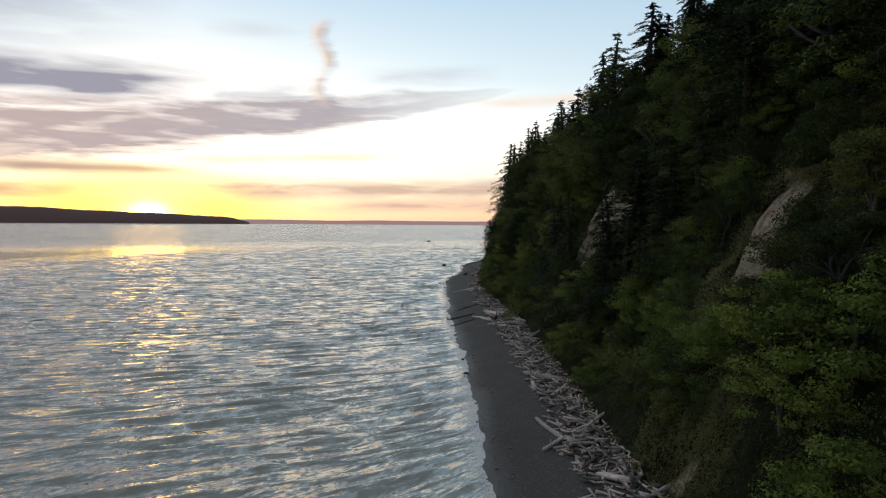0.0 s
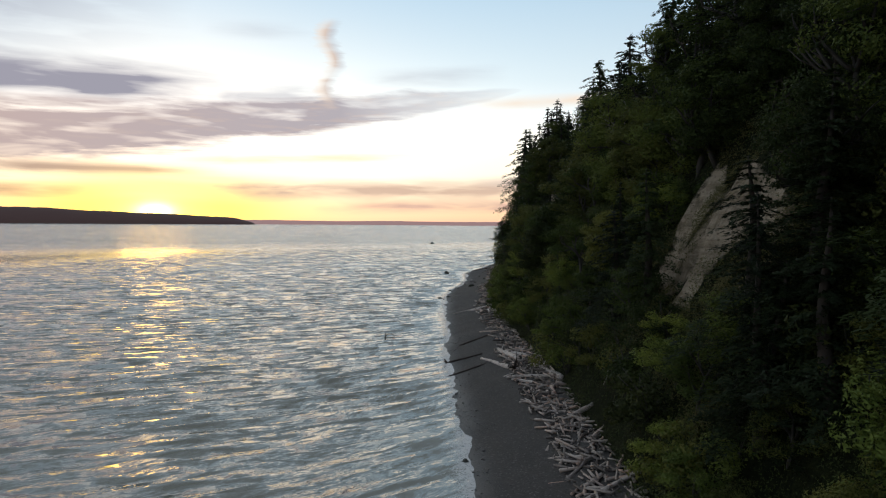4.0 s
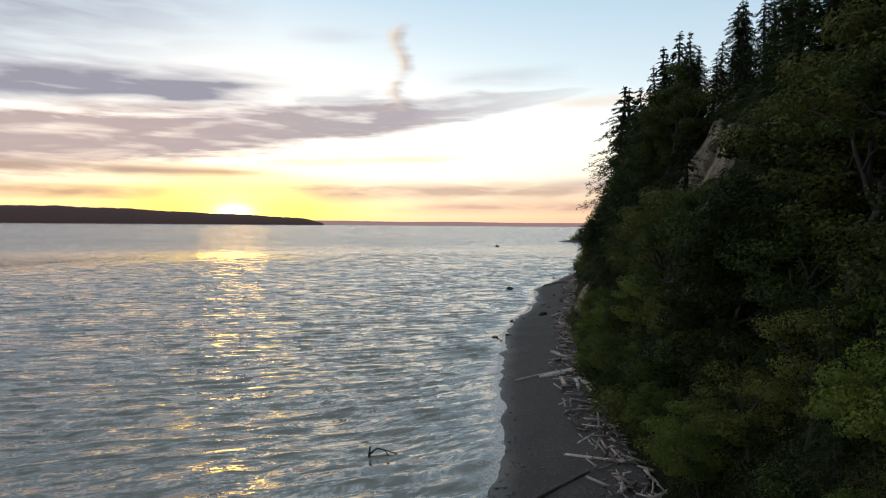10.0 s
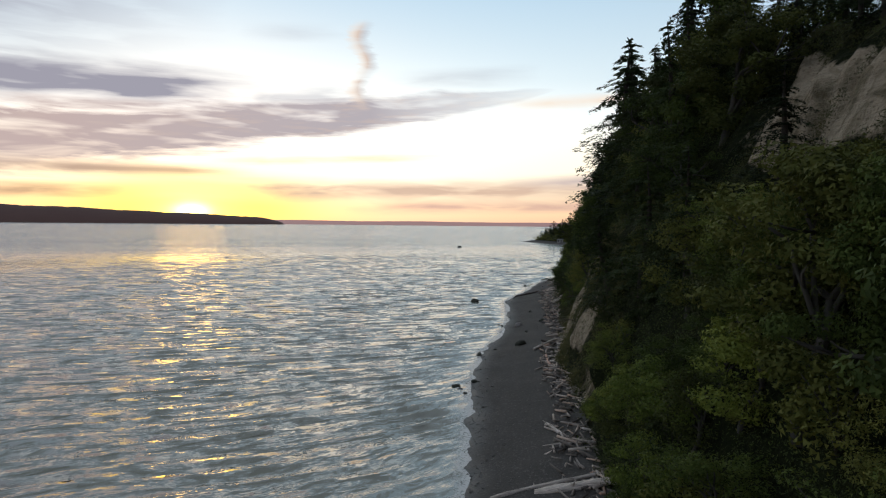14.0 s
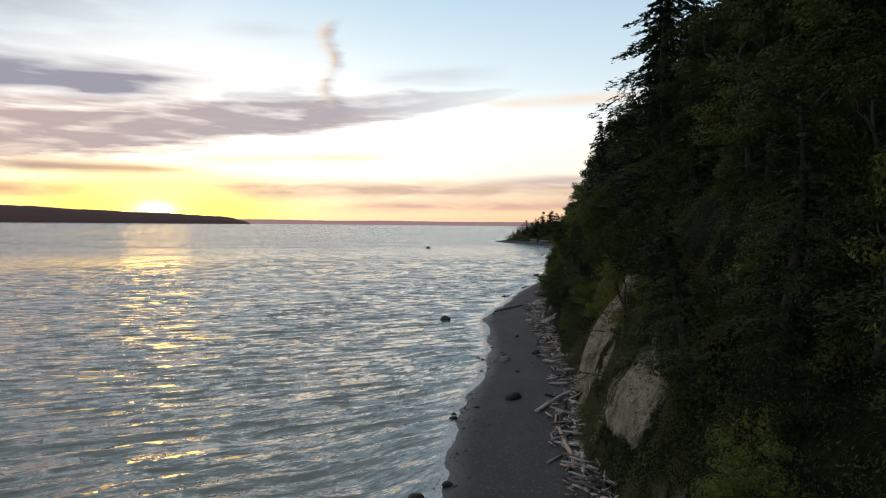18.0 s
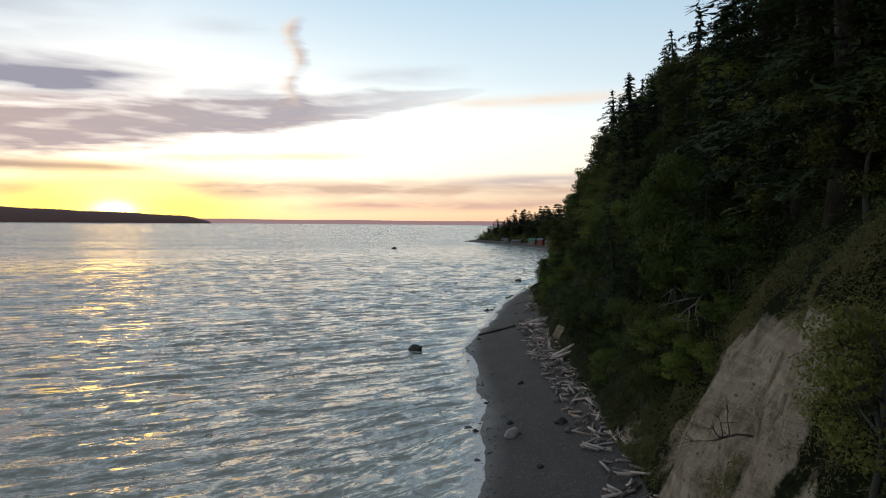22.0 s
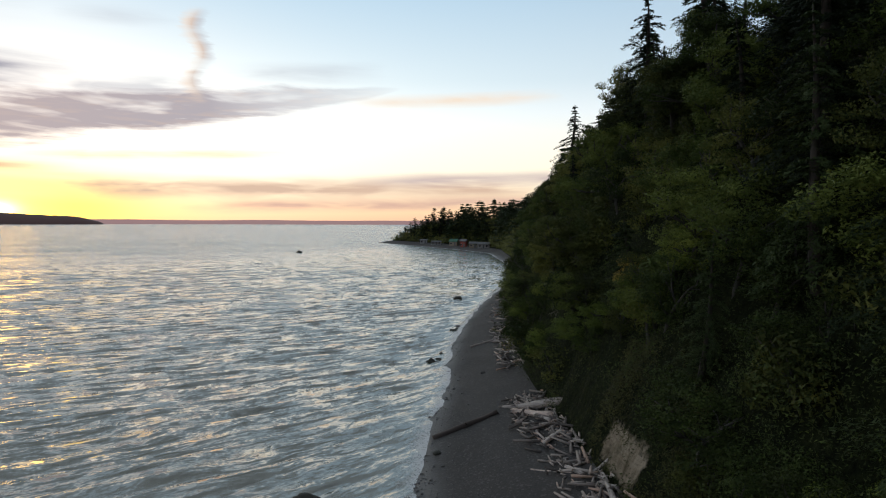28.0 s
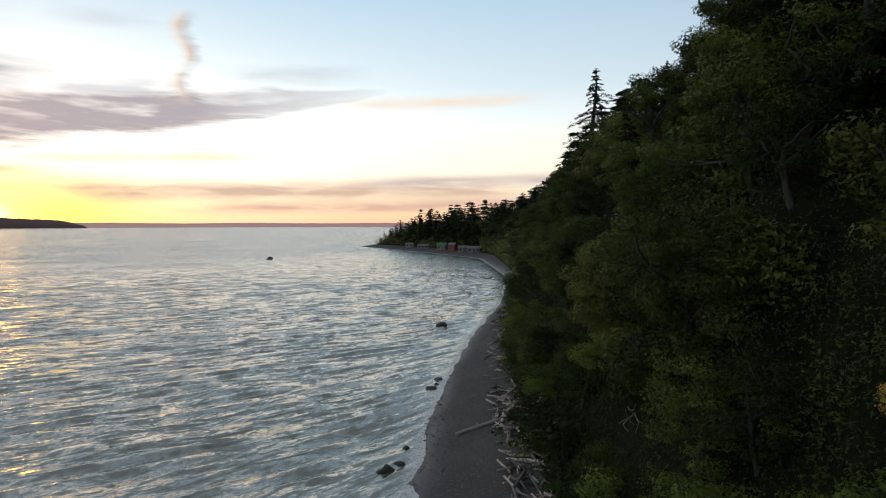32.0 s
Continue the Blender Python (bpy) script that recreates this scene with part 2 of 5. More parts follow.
def mixed(n, fac, a, b):
    node = n.make("ShaderNodeMixShader", Fac=fac)
    n.put(node.inputs[1], a), n.put(node.inputs[2], b)
    return node.outputs[0]


def attribute(n, name):
    node = n.make("ShaderNodeAttribute")
    node.attribute_name = name
    return node.outputs["Fac"]


def turned(n, v, degrees, s):
    node = n.make("ShaderNodeVectorRotate", Vector=v, Angle=radians(-degrees))
    node.rotation_type = "Z_AXIS"
    return n.scaled(node.outputs[0], s)


def water_build(n):
    v = coords(n)
    M = n.math
    shore = attribute(n, "shore")                      # metres to the waterline
    place = n.make("ShaderNodeSeparateXYZ", Vector=v).outputs
    off = M("MULTIPLY_ADD", place[0], -0.5, place[1])
    # wave crests swing round towards the beach in the shallows
    swing = M("MULTIPLY", M("EXPONENT", M("DIVIDE", shore, -7.0)), -5.0)
    wander = M("MULTIPLY", M("SUBTRACT", n.noise(n.scaled(v, (0.07, 0.09, 1)), 1.0, 2.0, 0.5), 0.5), 5.0)
    bent = n.make("ShaderNodeCombineXYZ", X=place[0], Y=M("ADD", place[1], M("ADD", swing, wander)), Z=0.0).outputs[0]

    def slope(degrees, length, crest, rms, detail=0.0, rough=0.5, warp=0.0):
        """Slope across the crests of waves of this length and crest length in metres."""
        k = n.noise(turned(n, bent, degrees, (1.05 / crest, 1.05 / length, 1)), 1.0, detail, rough, warp)
        return M("MULTIPLY", M("SUBTRACT", k, 0.5), rms / 0.14)

    def front(k, gain, high):
        """Crisp crests: narrow steep fronts towards the shore, long gentle backs."""
        back = M("MULTIPLY", M("TANH", M("MULTIPLY", M("ADD", k, 0.035), gain)), high)
        face = M("TANH", M("MULTIPLY", M("MAXIMUM", M("SUBTRACT", M("MULTIPLY", k, -1.0), 0.055), 0.0), 30.0))
        return M("SUBTRACT", back, M("MULTIPLY", face, high * 2.2))

    gusts = n.noise(turned(n, v, 20, (0.25, 1.0, 1)), 0.035, 4.0, 0.6, 0.3)
    chop = M("MULTIPLY_ADD", gusts, 1.25, 0.15)
    main = front(slope(24, 2.3, 8.0, 0.085), 18.0, 0.050)
    second = front(slope(18, 1.2, 4.5, 0.085), 18.0, 0.066)
    third = front(slope(30, 0.62, 2.0, 0.085), 18.0, 0.074)
    short = slope(28, 0.36, 0.95, 0.135, 1.0, 0.6, 0.2)
    tiny = slope(20, 0.18, 0.36, 0.100, 1.0, 0.6)
    ripple = M("MULTIPLY", M("ADD", M("ADD", third, short), tiny), chop)
    steep = M("ADD", M("ADD", main, second), ripple)
    calm = M("MULTIPLY_ADD", M("DIVIDE", shore, 6.0, clamp=True), 0.6, 0.4)
    steep = M("MULTIPLY", steep, calm)
    cross = M("ADD", slope(-52, 0.7, 1.6, 0.048), M("MULTIPLY", slope(115, 0.28, 0.5, 0.065, 1.0), chop))
    cross = M("MULTIPLY", cross, calm)
    # far off, crests hide the backs of the waves: only slopes towards the shore are seen
    away = M("DIVIDE", M("SUBTRACT", off, 150.0), 380.0, clamp=True)
    hidden = M("MULTIPLY_ADD", M("ABSOLUTE", steep), -1.0, M("MULTIPLY_ADD", M("SUBTRACT", gusts, 0.5), -0.14, 0.004))
    steep = M("ADD", M("MULTIPLY", steep, M("SUBTRACT", 1.0, away)), M("MULTIPLY", hidden, away))
    tilt = n.make("ShaderNodeCombineXYZ", X=M("MULTIPLY_ADD", steep, -0.42, M("MULTIPLY", cross, 0.9)), Y=M("MULTIPLY_ADD", steep, 0.90, M("MULTIPLY", cross, 0.4)), Z=0.0).outputs[0]
    lean = n.tree.nodes.new("ShaderNodeVectorMath")
    n.put(lean.inputs[0], n.make("ShaderNodeNewGeometry").outputs["Normal"]), n.put(lean.inputs[1], tilt)
    unit = n.tree.nodes.new("ShaderNodeVectorMath")
    unit.operation = "NORMALIZE"
    n.put(unit.inputs[0], lean.outputs[0])
    nor = unit.outputs[0]
    shallow = M("SUBTRACT", 1.0, M("DIVIDE", shore, 14.0, clamp=True))
    patch = n.noise(v, 0.02, 2.0)
    col = n.mix(shallow, n.mix(patch, (0.052, 0.064, 0.041), (0.063, 0.075, 0.048)), (0.085, 0.100, 0.072))
    body = paint(n, col, M("MULTIPLY_ADD", away, 0.13, 0.03), nor, IOR=2.1)
    # thin foam and lapping fringe along the beach
    lace = n.noise(v, 3.2, 5.0, 0.75, 1.0)
    lap = n.noise(v, 0.30, 2.0)
    edge = M("SUBTRACT", 1.0, M("DIVIDE", shore, M("MULTIPLY_ADD", lap, 3.6, 0.2), clamp=True))
    f = M("MULTIPLY", M("MULTIPLY_ADD", lace, 9.0, M("MULTIPLY_ADD", edge, 2.6, -5.6), clamp=True), M("POWER", edge, 0.5), clamp=True)
    foam = paint(n, (0.62, 0.62, 0.61), 0.6, bump(n, lace, 0.6, 0.05))
    return mixed(n, f, body, foam)


def beach_build(n):
    v = coords(n)
    wet = attribute(n, "wet")
    grains = n.noise(v, 9.0, 4.0, 0.7)
    patch = n.noise(n.scaled(v, (0.5, 0.12, 1)), 1.0, 4.0, 0.6)
    vor = n.make("ShaderNodeTexVoronoi", Vector=v, Scale=3.4)
    stone = n.math("SUBTRACT", 0.4, vor.outputs["Distance"], clamp=True)
    col = n.mix(patch, (0.034, 0.031, 0.029), (0.066, 0.060, 0.055))
    col = n.mix(n.math("MULTIPLY", n.math("GREATER_THAN", grains, 0.62), 0.5), col, (0.17, 0.155, 0.14))
    col = n.mix(n.math("MULTIPLY", n.math("LESS_THAN", grains, 0.40), 0.5), col, (0.03, 0.028, 0.028))
    cell = n.make("ShaderNodeTexVoronoi", Vector=v, Scale=9.0).outputs["Color"]
    tone = n.make("ShaderNodeSeparateColor", Color=cell).outputs
    col = n.mix(n.math("MULTIPLY", n.math("GREATER_THAN", tone[0], 0.93), 0.4), col, (0.17, 0.16, 0.15))
    col = n.mix(n.math("MULTIPLY", n.math("LESS_THAN", tone[0], 0.22), 0.4), col, (0.022, 0.021, 0.021))
    col = n.mix(n.math("MULTIPLY", wet, 0.65), col, (0.030, 0.029, 0.030))
    h = n.math("MULTIPLY_ADD", grains, 0.5, n.math("MULTIPLY_ADD", stone, 0.8, n.math("MULTIPLY", patch, 0.8)))
    rough = n.math("MULTIPLY_ADD", wet, -0.38, 0.9)
    return paint(n, col, rough, bump(n, h, 0.8, 0.06))


def bluff_build(n):
    v = coords(n)
    bare = attribute(n, "bare")
    strata = n.noise(n.scaled(v, (0.12, 0.12, 2.0)), 1.0, 4.0, 0.6, 0.5)
    gully = n.noise(n.scaled(v, (1.1, 1.1, 0.22)), 1.0, 5.0, 0.65, 0.4)
    grain = n.noise(v, 6.0, 4.0, 0.7)
    sand = n.ramp(n.math("MULTIPLY_ADD", strata, 0.55, n.math("MULTIPLY", gully, 0.45)), [
        (0.3, (0.13, 0.105, 0.076)), (0.48, (0.29, 0.24, 0.178)), (0.7, (0.42, 0.355, 0.27))], "LINEAR")
    sand = n.mix(n.math("MULTIPLY", n.math("GREATER_THAN", grain, 0.66), 0.6), sand, (0.11, 0.09, 0.07))
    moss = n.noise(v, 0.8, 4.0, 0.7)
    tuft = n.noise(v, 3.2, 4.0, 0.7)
    # near-black green: the shade in gaps between plants is put into the soil colour
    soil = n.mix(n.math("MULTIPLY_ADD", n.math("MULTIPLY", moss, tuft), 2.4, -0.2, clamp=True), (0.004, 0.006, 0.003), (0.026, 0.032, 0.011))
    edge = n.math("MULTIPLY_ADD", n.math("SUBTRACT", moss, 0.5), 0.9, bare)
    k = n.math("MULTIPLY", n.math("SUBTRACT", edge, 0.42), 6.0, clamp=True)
    h = n.math("MULTIPLY_ADD", gully, 1.0, n.math("MULTIPLY_ADD", grain, 0.14, n.math("MULTIPLY_ADD", tuft, 0.5, n.math("MULTIPLY", strata, 0.5))))
    stain = n.math("MULTIPLY", n.math("SUBTRACT", n.noise(n.scaled(v, (0.7, 0.7, 0.35)), 1.0, 4.0, 0.7, 0.8), 0.48, clamp=True), 5.0, clamp=True)
    pit = n.math("LESS_THAN", n.make("ShaderNodeTexVoronoi", Vector=n.scaled(v, (1, 1, 1.6)), Scale=1.5).outputs["Distance"], n.math("MULTIPLY", gully, 0.32))
    sand = n.mix(n.math("MULTIPLY", pit, 0.6), sand, (0.075, 0.06, 0.042))
    sand = n.mix(n.math("MULTIPLY", stain, 0.75), sand, (0.062, 0.054, 0.026))
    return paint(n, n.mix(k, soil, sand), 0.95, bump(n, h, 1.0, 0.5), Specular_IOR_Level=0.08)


def stone_like(c1, c2, weed=0.0):
    def build(n):
        v = coords(n)
        a, b = n.noise(v, 2.2, 5.0, 0.65), n.noise(v, 14.0, 3.0, 0.6)
        r = n.make("ShaderNodeObjectInfo").outputs["Random"]
        col = n.mix(n.math("MULTIPLY_ADD", r, 0.4, n.math("MULTIPLY_ADD", a, 1.3, -0.4), clamp=True), c1, c2)
        col = n.mix(n.math("MULTIPLY", n.math("GREATER_THAN", b, 0.6), 0.35), col, (0.03, 0.03, 0.028))
        return paint(n, col, 0.8, bump(n, n.math("MULTIPLY_ADD", b, 0.3, a), 0.8, 0.08))
    return build


def plain_wall(c):
    def build(n):
        v = coords(n)
        k = n.noise(v, 1.6, 4.0, 0.6)
        col = n.mix(k, tuple(x * 0.75 for x in c), c)
        return paint(n, col, 0.75, bump(n, k, 0.3, 0.03))
    return build


def distant(c1, c2, haze_glow, amount):
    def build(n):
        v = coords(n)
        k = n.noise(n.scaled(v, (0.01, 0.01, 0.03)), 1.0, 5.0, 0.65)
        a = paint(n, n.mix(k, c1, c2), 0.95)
        # haze is painted on: the surface itself glows in the haze colour
        e = n.make("ShaderNodeEmission", Color=(*haze_glow, 1), Strength=1.0).outputs[0]
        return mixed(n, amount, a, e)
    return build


WATER = material("sea_water", water_build)
BEACH = material("gravel_sand", beach_build)
BLUFF = material("bluff_soil", bluff_build)
BARK = material("fir_bark", bark_like((0.020, 0.017, 0.014), (0.055, 0.044, 0.036)))
ALDER = material("alder_bark", bark_like((0.022, 0.019, 0.016), (0.070, 0.064, 0.055)))
DEAD = material("bleached_twigs", bark_like((0.16, 0.14, 0.12), (0.36, 0.33, 0.29)))
DRIFT = material("driftwood", drift_build)
SCRAPS = material("driftwood_scraps", scrap_build)
DRIFT_DARK = material("wet_driftwood", bark_like((0.035, 0.028, 0.024), (0.11, 0.088, 0.075), 0.8))
NEEDLES = material("fir_needles", leaf_like((0.008, 0.014, 0.007), (0.020, 0.032, 0.013), (0.052, 0.074, 0.026)))
LEAVES = material("broad_leaves", leaf_like((0.022, 0.034, 0.010), (0.068, 0.096, 0.023), (0.145, 0.175, 0.038)))
BRUSH = material("brush_leaves", leaf_like((0.029, 0.038, 0.012), (0.082, 0.094, 0.024), (0.165, 0.168, 0.042)))
BUSH_LEAVES = material("bright_leaves", leaf_like((0.046, 0.068, 0.016), (0.118, 0.160, 0.032), (0.215, 0.245, 0.048)))
# darker copy of the brush leaves: shade under the trees put into the colour
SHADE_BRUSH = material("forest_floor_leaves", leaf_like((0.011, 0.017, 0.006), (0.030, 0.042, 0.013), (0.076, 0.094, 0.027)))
AUTUMN = material("yellow_leaves", leaf_like((0.22, 0.15, 0.025), (0.44, 0.30, 0.06), (0.60, 0.42, 0.10)))
DRYGRASS = material("dry_grass", leaf_like((0.034, 0.039, 0.013), (0.072, 0.072, 0.023), (0.125, 0.112, 0.043)))
STONE = material("grey_stone", stone_like((0.05, 0.048, 0.047), (0.17, 0.16, 0.155)))
PALE_STONE = material("pale_stone", stone_like((0.24, 0.22, 0.21), (0.46, 0.43, 0.41)))
WEED_STONE = material("weedy_stone", stone_like((0.020, 0.022, 0.016), (0.060, 0.060, 0.045)))
# island and hills carry their haze as a glow in the material
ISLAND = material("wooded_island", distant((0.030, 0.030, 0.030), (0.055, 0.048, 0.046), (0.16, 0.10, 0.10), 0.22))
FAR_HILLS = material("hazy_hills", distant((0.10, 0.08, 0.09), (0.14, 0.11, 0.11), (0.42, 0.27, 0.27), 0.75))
WHITE_WALL = material("white_boards", plain_wall((0.42, 0.41, 0.39)))
RED_WALL = material("red_boards", plain_wall((0.42, 0.09, 0.06)))
TAN_WALL = material("tan_boards", plain_wall((0.34, 0.28, 0.20)))
GREEN_ROOF = material("green_roof", plain_wall((0.05, 0.16, 0.10)))
GREY_ROOF = material("grey_roof", plain_wall((0.16, 0.16, 0.16)))
GLASS = material("window_glass", lambda n: paint(n, (0.02, 0.025, 0.03, 1), 0.08))

# ---------------------------------------------------------------- the lie of the land
SHORE = ((-420, 24), (-300, 14), (-140, 6.5), (-88, 4.2), (-64, 3.2), (-38, 2.3), (-13, 0.1), (5, 0), (25, -1.2), (45, -1.7), (62, -1.9), (76, 0),
         (87, 1.9), (104, 3.2), (117, 2.8), (128, 2.8), (139, 5.4), (147, 7.9), (160, 10.2), (177, 14.2), (190, 17.8), (206, 23.5), (217, 27),
         (250, 39.5), (317, 60), (425, 76), (476, 65), (546, 46), (600, 27), (612, 24), (625, 30), (660, 90), (720, 170))
TOE = ((-420, 32), (-300, 22), (-140, 14.5), (-92, 12.8), (-62, 12.3), (-40, 11.8), (-25, 11), (-11, 9.6), (8, 8.3), (24, 6.9), (42, 8), (56, 7.3),
       (68, 9), (84, 10.8), (109, 12.3), (125, 13.3), (144, 15.2), (165, 18.8), (177, 21.6), (192, 24.9), (210, 30), (250, 44), (300, 58),
       (425, 82), (476, 82), (546, 62), (600, 38), (612, 37), (625, 45), (660, 105), (720, 185))
SLOPE = ((0, 1.9), (1, 3.0), (4, 8.6), (8, 16.0), (14, 26), (18, 31), (30, 35.5), (60, 38), (400, 44), (3000, 60))
CREST = ((-120, 47.5), (-50, 47), (-38, 46), (-25, 43.5), (0, 40.5), (20, 40.5), (32, 43), (45, 43.5), (55, 45), (80, 43.5), (110, 38.5), (125, 38), (140, 38), (160, 35.5), (190, 29.5), (260, 26))
STATURE = ((-420, 1.05), (200, 1.0), (260, 0.9), (330, 0.75), (440, 0.55), (560, 0.45), (597, 0.30), (612, 0.16), (720, 0.4))


def knots(table, q):
    a = np.array(table, float)
    return np.interp(q, a[:, 0], a[:, 1])


def smooth(table, y):
    return sum(knots(table, y + o) for o in (-6, -3, 0, 3, 6)) / 5


def lattice(i, j, seed):
    h = (i * 374761393 + j * 668265263 + seed * 974711) & 0xFFFFFFFF
    h = ((h ^ (h >> 13)) * 1274126177) & 0xFFFFFFFF
    return ((h ^ (h >> 16)) & 0xFFFF) / 65535.0


def vnoise(x, y, seed=0, octaves=3):
    """Value noise between -1 and 1."""
    x, y = np.broadcast_arrays(np.asarray(x, float), np.asarray(y, float))
    total, amp, norm = 0, 1.0, 0.0
    for k in range(octaves):
        i, j = np.floor(x).astype(np.int64), np.floor(y).astype(np.int64)
        u, v = x - i, y - j
        u, v = u * u * (3 - 2 * u), v * v * (3 - 2 * v)
        s = seed + 17 * k
        g = (lattice(i, j, s) * (1 - u) + lattice(i + 1, j, s) * u) * (1 - v) + (lattice(i, j + 1, s) * (1 - u) + lattice(i + 1, j + 1, s) * u) * v
        total, norm = total + amp * (2 * g - 1), norm + amp
        x, y, amp = x * 2.03 + 11.3, y * 2.03 + 5.7, amp * 0.5
    return total / norm


# bare faces of sand: along the shore from, to; distance from the toe from, to
FACES = ((19, 39, 10.8, 16.3), (37, 47, -0.5, 2.2), (47, 55.5, 1.2, 4.7), (54.5, 61.5, -0.5, 2.8), (61.5, 80, -0.5, 5.8), (80, 88, -0.5, 1.9), (89, 96, -0.5, 1.9), (47, 52, 6.3, 7.6),
         (-58, -41.5, 4.0, 10.6), (-91.5, -84.5, 5.6, 10.6), (-43.5, -39.5, 3.8, 5.8), (-95, -88.5, -0.4, 2.3), (-102, -97, 0.3, 2.4), (117, 126, -0.5, 2.0), (-27, -21, 4.0, 6.5))


def bareness(y, u):
    b = np.zeros(np.broadcast(y, u).shape)
    wy, wu = vnoise(y / 5, u / 3, 31) * 2.0, vnoise(y / 4, u / 3, 77) * 0.8
    for y0, y1, u0, u1 in FACES:
        a = np.minimum(y + wy - y0, y1 - y - wy) / 3.0
        c = np.minimum(u + wu - u0, u1 - u - wu) / 1.2
        b = np.maximum(b, np.clip(np.minimum(a, c), 0, 1))
    ribs = vnoise(y / 2.4, u / 5.0, 131) + 0.35 * vnoise(y / 0.9, u / 1.6, 133)
    return b * np.clip(1.05 + 1.8 * ribs, 0, 1)


def ground(x, y):
    """Height of the ground in metres over the sea."""
    x, y = np.asarray(x, float), np.asarray(y, float)
    w, t = smooth(SHORE, y), smooth(TOE, y)
    u = x - t
    beach = 1.9 * np.clip((x - w) / np.maximum(t - w, 1), -8, 1) ** 1.0
    beach = np.where(x < w, np.maximum((x - w) * 0.14, -7), beach) + vnoise(x / 3, y / 4, 5) * 0.16 * np.clip((x - w + 2.5) / 2, 0, 1)
    shift = vnoise(y / 22, u / 30, 3) * 2.6 + vnoise(y / 6.5, u / 12, 9) * 1.0
    shift = shift * np.clip(u / 3.5, 0, 1) * np.clip((60 - u) / 40, 0.2, 1)
    up = (knots(SLOPE, np.maximum(u + shift, 0)) - 1.9) * knots(STATURE, y)
    rough = vnoise(y / 1.7, u / 1.5, 21) * 0.35 * np.clip(u / 2, 0, 1)
    return np.where(u < 0, beach, 1.9 + np.maximum(up + rough, 0))


def mesh_from(name, verts, faces, mat, smooth_faces=True, attributes=()):
    """A mesh from numpy arrays: verts (n, 3), faces (m, 3 or 4)."""
    me = bpy.data.meshes.new(name)
    verts, faces = np.asarray(verts, np.float32), np.asarray(faces, np.int32)
    k = faces.shape[1]
    me.vertices.add(len(verts)), me.loops.add(faces.size), me.polygons.add(len(faces))
    me.vertices.foreach_set("co", verts.ravel())
    me.loops.foreach_set("vertex_index", faces.ravel())
    me.polygons.foreach_set("loop_start", np.arange(0, faces.size, k, dtype=np.int32))
    me.polygons.foreach_set("use_smooth", np.full(len(faces), smooth_faces))
    for key, values in attributes:
        me.attributes.new(key, "FLOAT", "POINT").data.foreach_set("value", np.asarray(values, np.float32).ravel())
    me.materials.append(mat)
    me.update(calc_edges=True)
    me.validate()
    return me


def sheet(rows, cols):
    i = np.arange(rows * cols).reshape(rows, cols)
    return np.stack([i[:-1, :-1], i[:-1, 1:], i[1:, 1:], i[1:, :-1]], -1).reshape(-1, 4)


def uneven(*runs):
    """Steps along a line: (from, to, step), joined."""
    return np.concatenate([np.arange(a, b, s) for a, b, s in runs])


def build_land():
    ys = uneven((-420, -150, 6), (-150, 20, 1.0), (20, 100, 0.6), (100, 240, 1.0), (240, 480, 3), (480, 640, 2), (640, 721, 8))
    # beach and sea bed
    us = np.concatenate([[-70, -45], np.arange(-30, 0, 0.5), [0.0]])
    Y, U = np.meshgrid(ys, us, indexing="ij")
    X = smooth(TOE, Y) + U
    Z = ground(X, Y)
    wet = np.clip(1 - (X - smooth(SHORE, Y) - 0.3 - vnoise(Y / 4, X / 8, 4) * 0.7) / 1.6, 0, 1)
    me = mesh_from("beach", np.stack([X, Y, Z], -1).reshape(-1, 3), sheet(*X.shape), BEACH, True, [("wet", wet)])
    tagged(new("beach", me), "dark grey gravel and sand beach below the bluff", "beach", kind="structure")
    # bluff and the land behind it
    us = np.concatenate([np.arange(0, 20, 0.6), np.arange(20, 40, 2), [40, 46, 55, 70, 100, 160, 300, 700, 1500, 2600]])
    Y, U = np.meshgrid(ys, us, indexing="ij")
    X = smooth(TOE, Y) + U
    Z = ground(X, Y)
    Z[:, 0] = 1.9
    bare = bareness(Y, U)
    out = np.clip(U / 1.5, 0, 1) * (1 - np.clip((U - 20) / 4, 0, 1))
    X = X + vnoise(Y / 2.2, Z / 3.0, 41) * 0.7 * out
    X = X + (vnoise(Y / 2.4, U / 5.0, 131) * -1.5 + vnoise(Y / 1.8, U / 2.2, 133) * -0.35) * out * (bareness(Y, U) > 0) * np.clip(U / 2, 0, 1)
    Z = Z + vnoise(Y / 1.3, U / 0.9, 43) * 0.18 * out
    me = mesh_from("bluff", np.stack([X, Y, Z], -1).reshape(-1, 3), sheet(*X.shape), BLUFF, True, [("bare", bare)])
    tagged(new("ground", me), "steep coastal bluff, near-black shade-coloured soil with bare sandy faces", "hillside", kind="structure")


